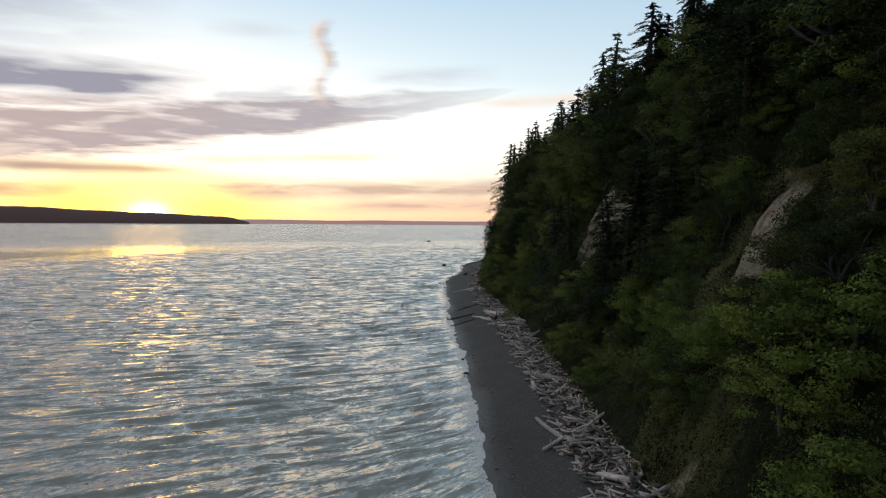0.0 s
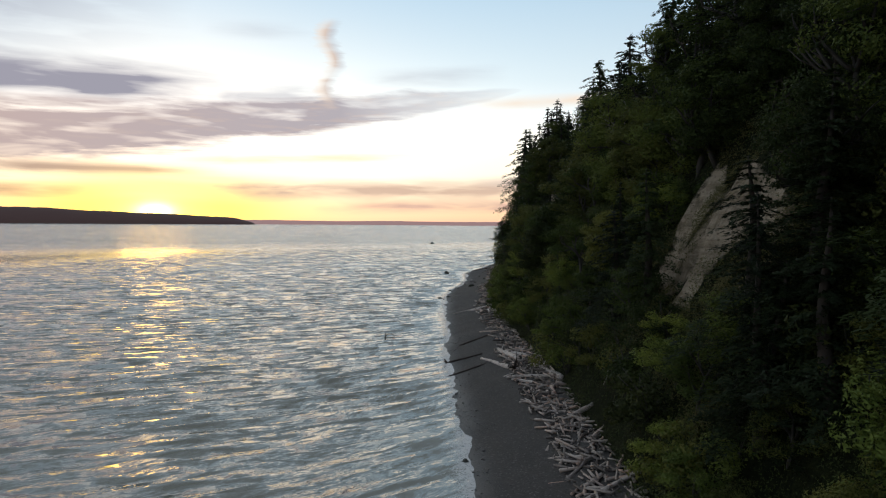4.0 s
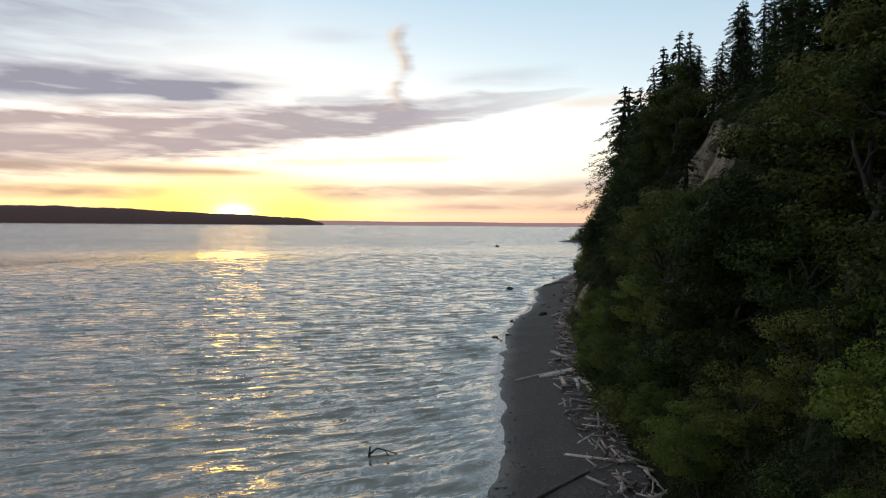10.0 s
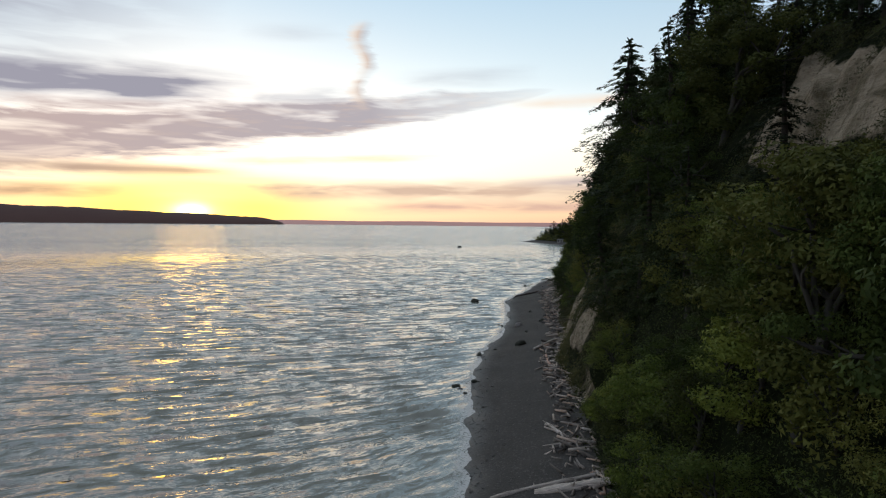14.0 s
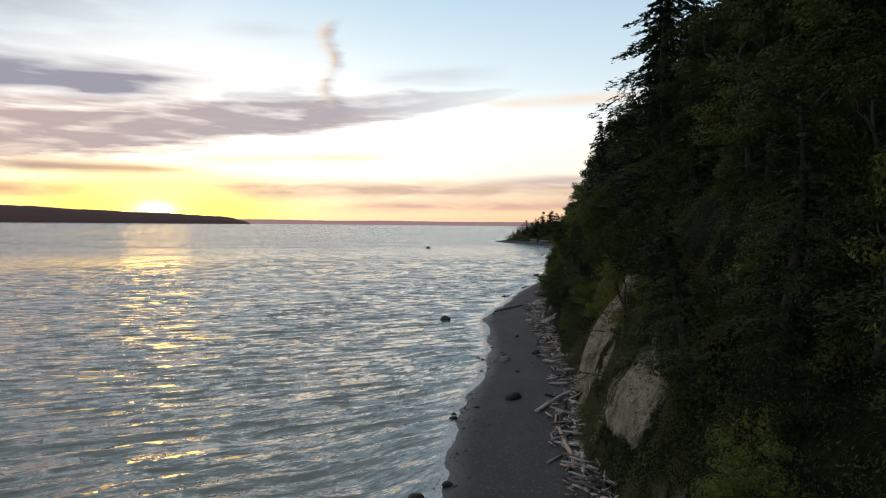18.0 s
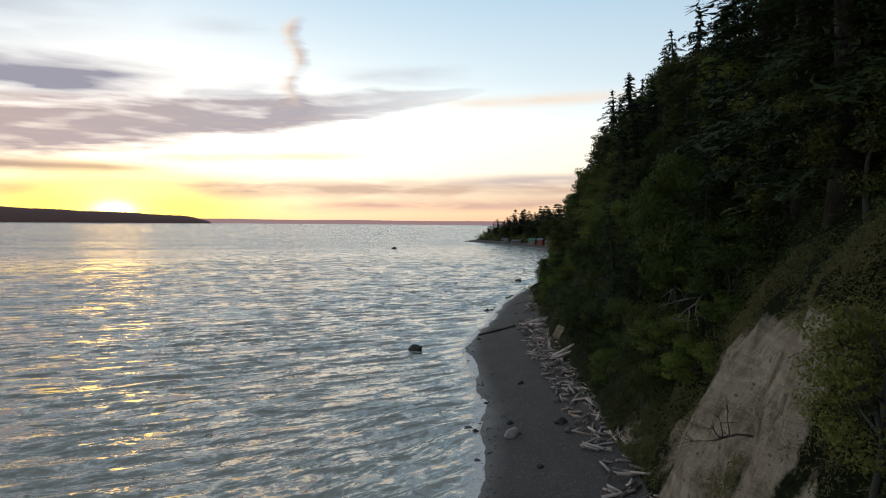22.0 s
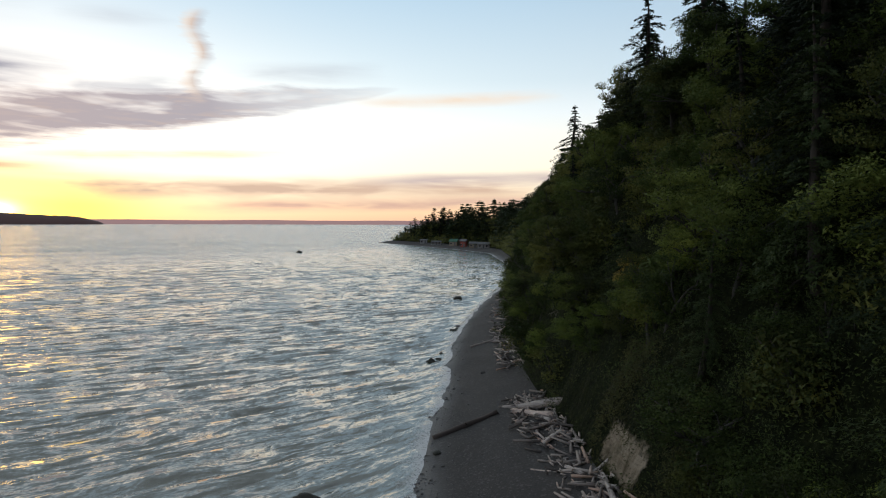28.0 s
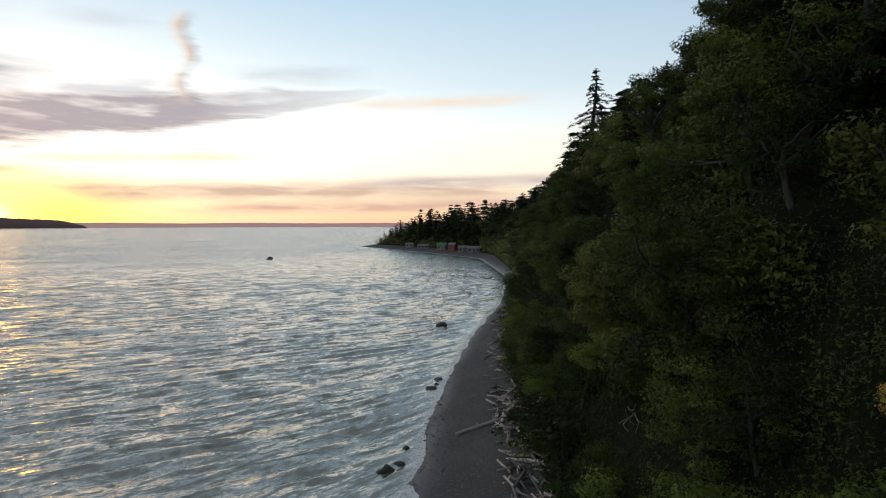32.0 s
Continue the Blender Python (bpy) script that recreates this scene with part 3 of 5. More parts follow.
def build_water():
    """One sheet of sea to the horizon, with real waves where the camera passes."""
    ys = uneven((-420, -112, 12), (-112, 215, 0.45), (215, 420, 0.9), (420, 620, 2.5), (620, 1000, 30), (1000, 4900, 300))
    off = np.concatenate([-np.geomspace(4800, 215, 18), -np.arange(205, 40, -1.6), np.arange(-39, 8, 0.8), [12, 60]])
    Y, O = np.meshgrid(ys, off, indexing="ij")
    w = smooth(SHORE, Y)
    w = np.where(Y > 620, 30 + np.minimum(Y - 620, 100) * 2.2, w)
    X = w + O
    X = np.where((Y > 725) & (O > 50), 4800, X)
    Z = np.zeros_like(X)
    rng = np.random.RandomState(5)
    d = np.maximum(-O, 0)
    lag = 4.5 * np.exp(-d / 5.0)
    bend = vnoise(X / 14, Y / 30, 8) * 1.6
    for k in range(20):
        lam = 2.0 * (3.3 / 2.0) ** rng.rand()
        th = rng.randn() * (0.10 if lam > 2.3 else 0.18) - 0.40
        q = 2 * np.pi / lam
        ph = q * (np.sin(th) * X + np.cos(th) * (Y - lag + bend * 0.35)) + rng.rand() * 6.283
        group = 0.7 + 0.8 * vnoise(X / (lam * 5) + k * 7, Y / (lam * 2.5), 50 + k, 1)
        Z += (0.0100 * lam ** 0.85) * group * (np.sin(ph + 0.4 * np.sin(ph)) - 0.30 * np.cos(2 * ph))
    fade = np.clip((430 - Y) / 130, 0, 1) * np.clip((Y + 400) / 240, 0, 1) * np.clip((205 + O) / 90, 0, 1)
    swell = 1 + 0.5 * np.exp(-((d - 4) / 4) ** 2)
    Z = Z * fade * swell * np.clip(d / 2.5, 0.12, 1) + 0.02
    me = mesh_from("sea", np.stack([X, Y, Z], -1).reshape(-1, 3), sheet(*X.shape), WATER, True, [("shore", np.where(O < 0, d, 0.0))])
    tagged(new("water", me), "grey-blue sea with small waves reflecting the sunset", "sea", kind="structure")


def build_distance():
    def ridge(name, a0, a1, far, deep, height, mat, label, seed, teeth):
        a = np.radians(np.linspace(a0, a1, 420))
        q = np.linspace(0, 1, len(a))
        h = height(q) * (1 + 0.10 * vnoise(q * 14, 0 * q, seed)) + teeth * vnoise(q * 160, 0 * q, seed + 1)
        h = np.maximum(h, 0.5)
        rows = []
        for r, k in ((far, 0.0), (far + 2, 0.30), (far + deep * 0.12, 0.85), (far + deep * 0.2, 1.0), (far + deep, 0.6), (far + deep + 5, -0.2)):
            rows.append(np.stack([np.sin(a) * r, np.cos(a) * r, h * k - (4 if k <= 0 else 0)], -1))
        v = np.array(rows)
        me = mesh_from(name, v.reshape(-1, 3), sheet(*v.shape[:2]), mat)
        tagged(new(name, me), label, "hills", kind="structure")
    end = lambda q: np.clip((1 - q) * 30, 0, 1) ** 0.5
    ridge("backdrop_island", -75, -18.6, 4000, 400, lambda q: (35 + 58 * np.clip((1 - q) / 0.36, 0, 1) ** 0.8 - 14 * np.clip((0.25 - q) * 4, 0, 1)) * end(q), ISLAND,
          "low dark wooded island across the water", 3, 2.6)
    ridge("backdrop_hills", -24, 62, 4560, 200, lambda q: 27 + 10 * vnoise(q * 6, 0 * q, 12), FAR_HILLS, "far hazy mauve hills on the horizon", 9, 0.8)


build_land()
build_water()
build_distance()

# ---------------------------------------------------------------- plants
def part(name, me, parent, label="", m=None):
    ob = new(name, me)
    ob.parent = parent
    if m is not None:
        ob.matrix_basis = m
    return tagged(ob, label)


def tube(path, radii, sides=6):
    """Rings round a path, closed at the ends."""
    path, radii = np.asarray(path, float), np.asarray(radii, float)
    t = np.gradient(path, axis=0)
    t /= np.linalg.norm(t, axis=1)[:, None] + 1e-9
    ref = np.where(np.abs(t[:, 2:3]) > 0.9, np.array([[1.0, 0, 0]]), np.array([[0, 0, 1.0]]))
    a = np.cross(t, ref)
    a /= np.linalg.norm(a, axis=1)[:, None] + 1e-9
    b = np.cross(t, a)
    ang = np.linspace(0, 2 * np.pi, sides, endpoint=False)
    v = path[:, None, :] + radii[:, None, None] * (np.cos(ang)[None, :, None] * a[:, None, :] + np.sin(ang)[None, :, None] * b[:, None, :])
    n = len(path)
    f = []
    for i in range(n - 1):
        for j in range(sides):
            k = (j + 1) % sides
            f.append((i * sides + j, i * sides + k, (i + 1) * sides + k, (i + 1) * sides + j))
    v = v.reshape(-1, 3)
    c0, c1 = len(v), len(v) + 1
    v = np.vstack([v, path[:1], path[-1:]])
    for j in range(sides):
        k = (j + 1) % sides
        f.append((c0, k, j, j)), f.append((c1, (n - 1) * sides + j, (n - 1) * sides + k, (n - 1) * sides + k))
    return v, np.array(f)


def joined(pieces):
    vs, fs, o = [], [], 0
    for v, f in pieces:
        vs.append(v), fs.append(np.asarray(f) + o)
        o += len(v)
    return np.vstack(vs), np.vstack(fs)


def quads_tris(f):
    """Quads whose last two corners agree are triangles: turn all into triangles."""
    a = f[:, :3]
    b = f[f[:, 2] != f[:, 3]][:, [0, 2, 3]]
    return np.vstack([a, b])


def leaf_cards(centres, size, rng, flat=0.0, droop=0.0, way=None, single=True, slim=0.28, face=None):
    """A pointed leaf spray at each centre; single: one blade, else two folded along the middle."""
    n = len(centres)
    d = rng.randn(n, 3)
    if way is not None:
        d = d * 0.55 + way
    d[:, 2] = d[:, 2] * (1 - flat) - droop
    d /= np.linalg.norm(d, axis=1)[:, None]
    s = np.cross(d, rng.randn(n, 3))
    s /= np.linalg.norm(s, axis=1)[:, None] + 1e-9
    if face is not None:                       # blades lie on the surface that they clothe
        fn = face + rng.randn(n, 3) * 0.42
        d = d - fn * ((d * fn).sum(1) / (fn * fn).sum(1))[:, None]
        d /= np.linalg.norm(d, axis=1)[:, None] + 1e-9
        s = np.cross(fn, d)
        s /= np.linalg.norm(s, axis=1)[:, None] + 1e-9
    up = np.cross(s, d)
    L = (size * (0.6 + 0.8 * rng.rand(n)))[:, None]
    wd = L * (slim + slim * 0.5 * rng.rand(n))[:, None]
    i = np.arange(n)[:, None]
    if single:
        v = np.stack([centres - d * L * 0.5 + s * wd, centres + d * L * 0.6, centres - d * L * 0.4 - s * wd], 1).reshape(-1, 3)
        return v, i * 3 + [[0, 1, 2]]
    v = np.stack([centres - d * L * 0.5, centres + s * wd - up * wd * 0.35, centres + d * L * 0.5, centres - s * wd - up * wd * 0.35], 1).reshape(-1, 3)
    return v, np.vstack([i * 4 + [[0, 1, 2]], i * 4 + [[0, 2, 3]]])


def fir_meshes(seed, h, fine=1.0, lean=0.0, twigs=1.0):
    """Trunk and crown of a fir: whorls of drooping boughs with ragged, gappy outline."""
    rng = np.random.RandomState(seed)
    z = np.linspace(0, h, 9)
    bow = np.stack([lean * z + 0.15 * np.sin(z * 0.4 + seed), 0.15 * np.cos(z * 0.33 + seed), z], -1)
    trunk = tube(bow, 0.021 * h * (1 - z / h) ** 0.8 + 0.02, 7)
    # a few dead stubs low on the trunk
    stubs = [trunk]
    for _ in range(7):
        zz, a = h * rng.uniform(0.06, 0.3), rng.rand() * 6.283
        p0 = np.array([np.interp(zz, z, bow[:, 0]), np.interp(zz, z, bow[:, 1]), zz])
        p1 = p0 + np.array([np.cos(a), np.sin(a), -0.1]) * h * rng.uniform(0.04, 0.1)
        stubs.append(tube([p0, (p0 + p1) / 2 + [0, 0, 0.1], p1], [0.05, 0.035, 0.012], 4))
    tv, tf = joined(stubs)
    c, sz, way = [], [], []
    levels = int(30 * fine ** 0.5)
    for i in range(levels):
        q = (i + rng.rand() * 0.8) / levels
        zz = h * (0.06 + 0.94 * q)
        reach = h * 0.215 * (1 - q) ** 0.72 * (0.72 + min(q * 4, 0.28)) + 0.18
        n = rng.randint(4, 7) if q < 0.85 else 4
        a0 = rng.rand() * 6.283
        for j in range(n):
            if rng.rand() < 0.18:
                continue
            a = a0 + j * 6.283 / n + rng.randn() * 0.25
            L = reach * rng.uniform(0.35, 1.3)
            k = max(4, int(13 * fine * twigs * (0.35 + L / (h * 0.215))))
            s = rng.uniform(0.02, 1, k * 3) ** 0.75
            side = rng.randn(k * 3) * 0.16 * L * (1.15 - s)
            dz = L * (0.22 * s - 0.52 * s ** 2) + rng.randn(k * 3) * 0.05 * L - np.abs(side) * 0.25
            x = np.interp(zz, z, bow[:, 0]) + np.cos(a) * L * s - np.sin(a) * side
            y = np.interp(zz, z, bow[:, 1]) + np.sin(a) * L * s + np.cos(a) * side
            c.append(np.stack([x, y, zz + dz], -1))
            way.append(np.tile([[np.cos(a), np.sin(a), -0.25]], (k * 3, 1)))
            sz.append(np.full(k * 3, (0.019 * h / fine ** 0.6 + 0.12) / twigs ** 0.6))
    c.append(np.stack([rng.randn(14) * 0.06 + lean * h, rng.randn(14) * 0.06, h * (0.95 + 0.06 * rng.rand(14))], -1))
    sz.append(np.full(14, 0.4))
    way.append(np.tile([[0, 0, 1.2]], (14, 1)))
    c, sz = np.vstack(c), np.concatenate(sz)
    cv, cf = leaf_cards(c, sz, rng, 0.35, 0.0, np.vstack(way), True, 0.15, np.vstack(way) * [0.5, 0.5, 0] + [0, 0, 0.9])
    return (tv, quads_tris(tf)), (cv, cf)


def limb_tree(rng, h, spread, twig, count, depth=2, thick=1.0):
    """Paths of trunk and limbs that fork; returns tubes and the tips."""
    tubes, tips = [], []

    def grow(p, d, L, r, level):
        k = 5
        pts = [p]
        for i in range(k - 1):
            d = d + rng.randn(3) * 0.14
            d[2] += 0.05
            d = d / np.linalg.norm(d)
            pts.append(pts[-1] + d * L / (k - 1))
        tubes.append(tube(pts if level < 2 else pts[::2], np.linspace(r, r * 0.5, k if level < 2 else 3), 6 if level == 0 else 4 if level == 1 else 3))
        if level >= depth:
            tips.append(pts[-1])
            return
        for j in range(count if level == 0 else 3):
            q = pts[rng.randint(2, k)] if j else pts[-1]
            nd = d + rng.randn(3) * spread
            nd = nd / np.linalg.norm(nd)
            grow(q, nd, L * rng.uniform(0.45, 0.72), r * twig, level + 1)
    grow(np.zeros(3), np.array([0.05, 0, 1.0]), h * 0.5, (0.022 * h + 0.03) * thick, 0)
    return tubes, np.array(tips)


def broadleaf_meshes(seed, h, leaves, size, wide=0.36, depth=2, n=15, lobe=(0.13, 0.21), low=-0.6):
    rng = np.random.RandomState(seed)
    tubes, tips = limb_tree(rng, h, 0.55, 0.55, 5, depth)
    tv, tf = joined(tubes)
    a, e = rng.rand(n) * 6.283, rng.uniform(low, 1, n)
    r = np.sqrt(1 - np.clip(np.abs(e), 0, 0.98) ** 2) * rng.uniform(0.45, 1, n)
    mids = np.stack([np.cos(a) * r * h * wide, np.sin(a) * r * h * wide, h * (0.58 + 0.36 * e)], -1)
    mids = np.vstack([mids, tips])
    rad = np.concatenate([rng.uniform(*lobe, n), rng.uniform(0.07, 0.12, len(tips))]) * h
    pick = rng.choice(len(mids), leaves, p=rad ** 2 / (rad ** 2).sum())
    d = rng.randn(leaves, 3)
    d /= np.linalg.norm(d, axis=1)[:, None]
    d[:, 2] = d[:, 2] * 0.55 + 0.36
    deep = np.where(rng.rand(leaves) < 0.22, rng.uniform(0.2, 0.7, leaves), rng.uniform(0.78, 1.1, leaves))
    c = mids[pick] + d * (rad[pick] * deep)[:, None]
    cv, cf = leaf_cards(c, np.full(leaves, size), rng, 0.25, 0.15, face=d)
    return (tv, quads_tris(tf)), (cv, cf)


def shrub_meshes(seed, h, leaves, size):
    rng = np.random.RandomState(seed)
    stems = []
    for _ in range(6):
        a = rng.rand() * 6.283
        tip = np.array([np.cos(a) * h * 0.4, np.sin(a) * h * 0.4, h * rng.uniform(0.6, 0.95)])
        stems.append(tube([np.zeros(3) - [0, 0, 0.3], tip * [0.4, 0.4, 0.6], tip], [0.05, 0.035, 0.012], 4))
    tv, tf = joined(stems)
    n = 12
    a = rng.rand(n) * 6.283
    mids = np.stack([np.cos(a) * h * rng.uniform(0.1, 0.6, n), np.sin(a) * h * rng.uniform(0.1, 0.6, n), h * rng.uniform(0.15, 0.85, n)], -1)
    rad = rng.uniform(0.18, 0.34, n) * h
    pick = rng.randint(0, n, leaves)
    d = rng.randn(leaves, 3)
    d /= np.linalg.norm(d, axis=1)[:, None]
    c = mids[pick] + d * (rad[pick] * rng.uniform(0.7, 1.1, leaves))[:, None]
    cv, cf = leaf_cards(c, np.full(leaves, size), rng, 0.2, 0.1, face=d)
    return (tv, quads_tris(tf)), (cv, cf)


def plant(name, wood, crown, wood_mat, leaf_mat, label, category, group, crown_name="crown", wood_name="trunk"):
    """A plant at the origin, its wood and crown as parts."""
    base = tagged(new(name), label, category, group)
    part(wood_name, mesh_from(wood_name, *wood, wood_mat), base)
    part(crown_name, mesh_from(crown_name, *crown, leaf_mat, False), base)
    return base


FIRS = [plant("fir_tree", *fir_meshes(10 + i, 16.0, 1.0, l, 2.4), BARK, NEEDLES, "tall dark green fir tree with drooping boughs", "tree", "firs on the bluff")
        for i, l in enumerate((0, 0.02, -0.02, 0.03, 0))]
PINES = [plant("pine_tree", *fir_meshes(60 + i, 16.0, 0.45), BARK, NEEDLES, "dark pine tree on the edge of the wooded headland", "tree", "pines on the headland")
         for i in range(4)]
ALDERS = [plant("broadleaf_tree", *broadleaf_meshes(30 + i, 8.0, 8000, 0.145, 0.36, 2, 22, (0.10, 0.17), -0.95), ALDER, LEAVES, "leafy green alder tree leaning from the bluff", "tree", "alders on the bluff")
          for i in range(4)]
MADRONAS = [plant("broadleaf_tree", *broadleaf_meshes(90 + i, 7.0, 8000, 0.13, 0.42, 2, 24, (0.10, 0.17), -1.0), ALDER, BRUSH, "olive green broadleaf tree on the bluff face", "tree", "broadleaf trees on the bluff")
            for i in range(2)]
MAPLES = [plant("maple_tree", *broadleaf_meshes(110 + i, 10.0, 17000, 0.17, 0.30, 2, 40, (0.07, 0.125), -1.15), ALDER, LEAVES if i % 3 else BRUSH, "tall leafy maple tree with a lobed crown on the bluff", "tree", "maples on the bluff")
          for i in range(4)]
SHRUBS = [plant("shrub", *shrub_meshes(50 + i, 2.4, 1400, 0.15), ALDER, BRUSH if i % 2 else LEAVES, "dense green shrub growing on the bluff", "shrub", "shrubs on the bluff", "foliage", "stem")
          for i in range(4)]
BUSHES = [plant("bush", *broadleaf_meshes(150 + i, 4.0, 6000, 0.105, 0.5, 1, 20, (0.11, 0.19), -1.0), ALDER, BUSH_LEAVES, "rounded bright green leafy bush low on the bluff", "bush", "bushes at the foot of the bluff", "foliage", "stem")
          for i in range(3)]
GOLD = plant("shrub", *shrub_meshes(71, 2.6, 6500, 0.085), ALDER, AUTUMN, "yellowing ochre shrub beside a bare sandy face", "shrub", "", "foliage", "stem")
used = set()


def stand(proto, x, y, z, size, turn, lean=(0.0, 0.0), squash=1.0):
    """Puts the first of a kind, or a copy of it, at its place."""
    m = Matrix.Translation((x, y, z)) @ Euler((lean[0], lean[1], turn)).to_matrix().to_4x4()
    scale = Matrix.Diagonal((size * squash, size * squash, size, 1))
    if proto.name in used:
        ob = copy_thing(proto, m)
        ob.scale = (size * squash, size * squash, size)
    else:
        used.add(proto.name)
        proto.matrix_basis = m @ scale
        ob = proto
    return ob


def build_forest():
    rng = random.Random(11)
    G = lambda x, y: float(ground(x, y))
    T = lambda y: float(smooth(TOE, np.array([float(y)]))[0])
    within = lambda y, u: any(y0 + 0.5 < y < y1 - 0.5 and u0 + 0.2 < u < u1 - 0.2 for y0, y1, u0, u1 in FACES)
    bare = lambda y, u: 1.0 if within(y, u) else float(bareness(np.array([float(y)]), np.array([float(u)]))[0])
    placed = [(13.4, -42.6, 1.2), (12.9, -45.5, 1.2), (12.4, -48.5, 1.0)]      # room round the snag

    def free(x, y, r):
        return all((x - a) ** 2 + (y - b) ** 2 > (r + c) ** 2 for a, b, c in placed)

    # firs that stand out against the sky
    for x, y, top, k in ((17.5, 73.0, 41.0, 0), (27.0, 145.0, 37.4, 3), (26.1, 123.3, 35.9, 1), (43.4, 211.4, 39.7, 2), (29.5, 151.0, 37.5, 4), (19.8, 80.0, 42.0, 1), (21.5, 89.0, 42.0, 3)):
        z = G(x, y) - 0.4
        stand(FIRS[k], x, y, z, (top - z) / 16.0, rng.random() * 6.28, (0, 0), 1.5)
        placed.append((x, y, 1.5))
    def sight(y, u):
        """Greatest height that leaves the bare faces in view from the sea side."""
        best = 99.0
        for y0, y1, u0, u1 in FACES:
            if u0 > 4.1 and (u0 + u1) > 12.5 and y0 - (20 if u0 > 10 else 8) < y < y1 + 1 and u0 - 6 < u < u1:
                zm = float(knots(SLOPE, (u0 + u1) / 2))
                best = min(best, 17 + (zm - 17) * 0.6 - 2.5 if zm > 17 else zm - 3.2)
        return best

    # trees and bushes that stand out on the face of the bluff: kind, place, height, breadth
    for proto, x, y, h, wide in ((MADRONAS[0], 10.9, 60.6, 7.2, 0.9), (ALDERS[1], 12.2, 56.4, 6.6, 0.95), (FIRS[2], 11.2, 48.0, 9.5, 1.8), (MAPLES[1], 16.2, 89.0, 12.5, 0.62), (MADRONAS[1], 12.4, 85.4, 8.5, 0.8),
                                 (MADRONAS[1], 18.0, -93.6, 6.2, 1.2), (BUSHES[0], 15.3, -86.4, 3.8, 1.2), (BUSHES[1], 17.2, -94.8, 4.6, 1.2), (BUSHES[2], 18.0, -100.2, 5.2, 1.2), (BUSHES[0], 16.2, -98.4, 4.4, 1.2),
                                 (BUSHES[2], 16.6, -91.0, 4.2, 1.2), (BUSHES[1], 15.7, -103.0, 4.4, 1.2), (FIRS[0], 15.2, -39.4, 9.5, 2.1), (MADRONAS[0], 12.9, -34.5, 5.0, 1.2), (BUSHES[0], 15.0, -55.0, 3.2, 1.3),
                                 (MAPLES[0], 15.9, -32.9, 7.5, 1.0), (MADRONAS[0], 13.3, -7.0, 6.4, 1.1), (BUSHES[1], 10.8, -6.5, 4.2, 1.2), (MADRONAS[1], 13.6, -15.5, 6.6, 1.1), (MADRONAS[0], 12.6, -11.5, 5.4, 1.1),
                                 (BUSHES[0], 10.2, 22.8, 4.6, 1.2), (BUSHES[2], 11.7, 16.2, 5.4, 1.2), (MAPLES[2], 14.0, 8.3, 9.0, 0.9), (ALDERS[2], 13.6, 17.8, 5.0, 1.0), (FIRS[4], 17.8, 28.0, 9.0, 1.7), (FIRS[1], 15.9, 97.0, 12.0, 1.6), (FIRS[3], 12.6, 40.0, 11.0, 1.6), (FIRS[0], 14.2, 33.0, 10.5, 1.7), (BUSHES[1], 9.6, 30.0, 3.6, 1.3), (BUSHES[0], 11.4, 27.0, 3.8, 1.3),
                                 (MAPLES[2], 18.8, -98.8, 5.5, 1.1), (MAPLES[0], 20.6, -97.1, 6.0, 1.1), (BUSHES[2], 17.8, -96.9, 4.0, 1.2), (BUSHES[0], 16.7, -92.3, 4.0, 1.2), (BUSHES[1], 15.3, -90.6, 3.6, 1.2),
                                 (MAPLES[1], 22.4, -91.6, 6.0, 1.1), (BUSHES[0], 16.9, 137.4, 3.0, 1.3), (BUSHES[1], 16.6, 133.3, 2.6, 1.3), (BUSHES[2], 17.4, 132.1, 3.0, 1.3), (MADRONAS[0], 17.0, 128.7, 3.4, 1.3),
                                 (BUSHES[0], 17.6, 127.6, 3.4, 1.3), (MADRONAS[1], 18.1, 126.8, 4.2, 1.2), (FIRS[2], 18.4, 129.2, 7.0, 1.8), (MADRONAS[0], 18.1, 137.2, 4.6, 1.2)):
        stand(proto, x, y, G(x, y) - 0.4, h / {"fir": 16.0, "bro": 8.0, "map": 10.0, "bus": 4.0}[proto.name[:3]], rng.random() * 6.28, (rng.uniform(-0.05, 0.05), rng.uniform(-0.15, 0.0)), wide)
        placed.append((x, y, 1.3))
    # tall leafy trees over the whole slope
    count = 0
    for _ in range(9000):
        if count >= 84:
            break
        y, u = rng.uniform(-112, 225), rng.uniform(3.5, 15.5)
        x = T(y) + u
        if bare(y, u) > 0.02 or bare(y, u - 1.5) > 0.2 or not free(x, y, 1.7) or (44 < y < 82 or 125 < y < 136) and u < 8.5 or (y < -62 or 21 < y < 46 or 92 < y < 128) and u < 11:
            continue
        h = min(rng.uniform(7.5, 12.5), sight(y, u) - G(x, y), float(knots(CREST, y)) - 2 - G(x, y), 6.0 + u * 0.25 if y > 110 else 99)
        if h < 4.5:
            continue
        stand(rng.choice(MAPLES), x, y, G(x, y) - 0.5, h / 10.0, rng.random() * 6.28, (rng.uniform(-0.08, 0.08), rng.uniform(-0.22, -0.03)), rng.uniform(0.9, 1.25))
        placed.append((x, y, 1.6))
        count += 1

    # the row along the crest
    for i in range(46):
        y = -104 + 4.6 * i + rng.uniform(-1.5, 1.5)
        u = rng.uniform(12.5, 19) if not 20 < y < 50 else rng.uniform(18, 22)
        x = T(y) + u
        z = G(x, y) - 0.5
        top = float(knots(CREST, y)) + rng.uniform(-2.5, 1.5)
        stand(rng.choice(FIRS), x, y, z, (top - z) / 16.0, rng.random() * 6.28, (rng.uniform(-0.03, 0.03), rng.uniform(-0.05, 0.02)), rng.uniform(1.3, 1.9) if y < 40 else rng.uniform(1.0, 1.5))
        placed.append((x, y, 1.0))
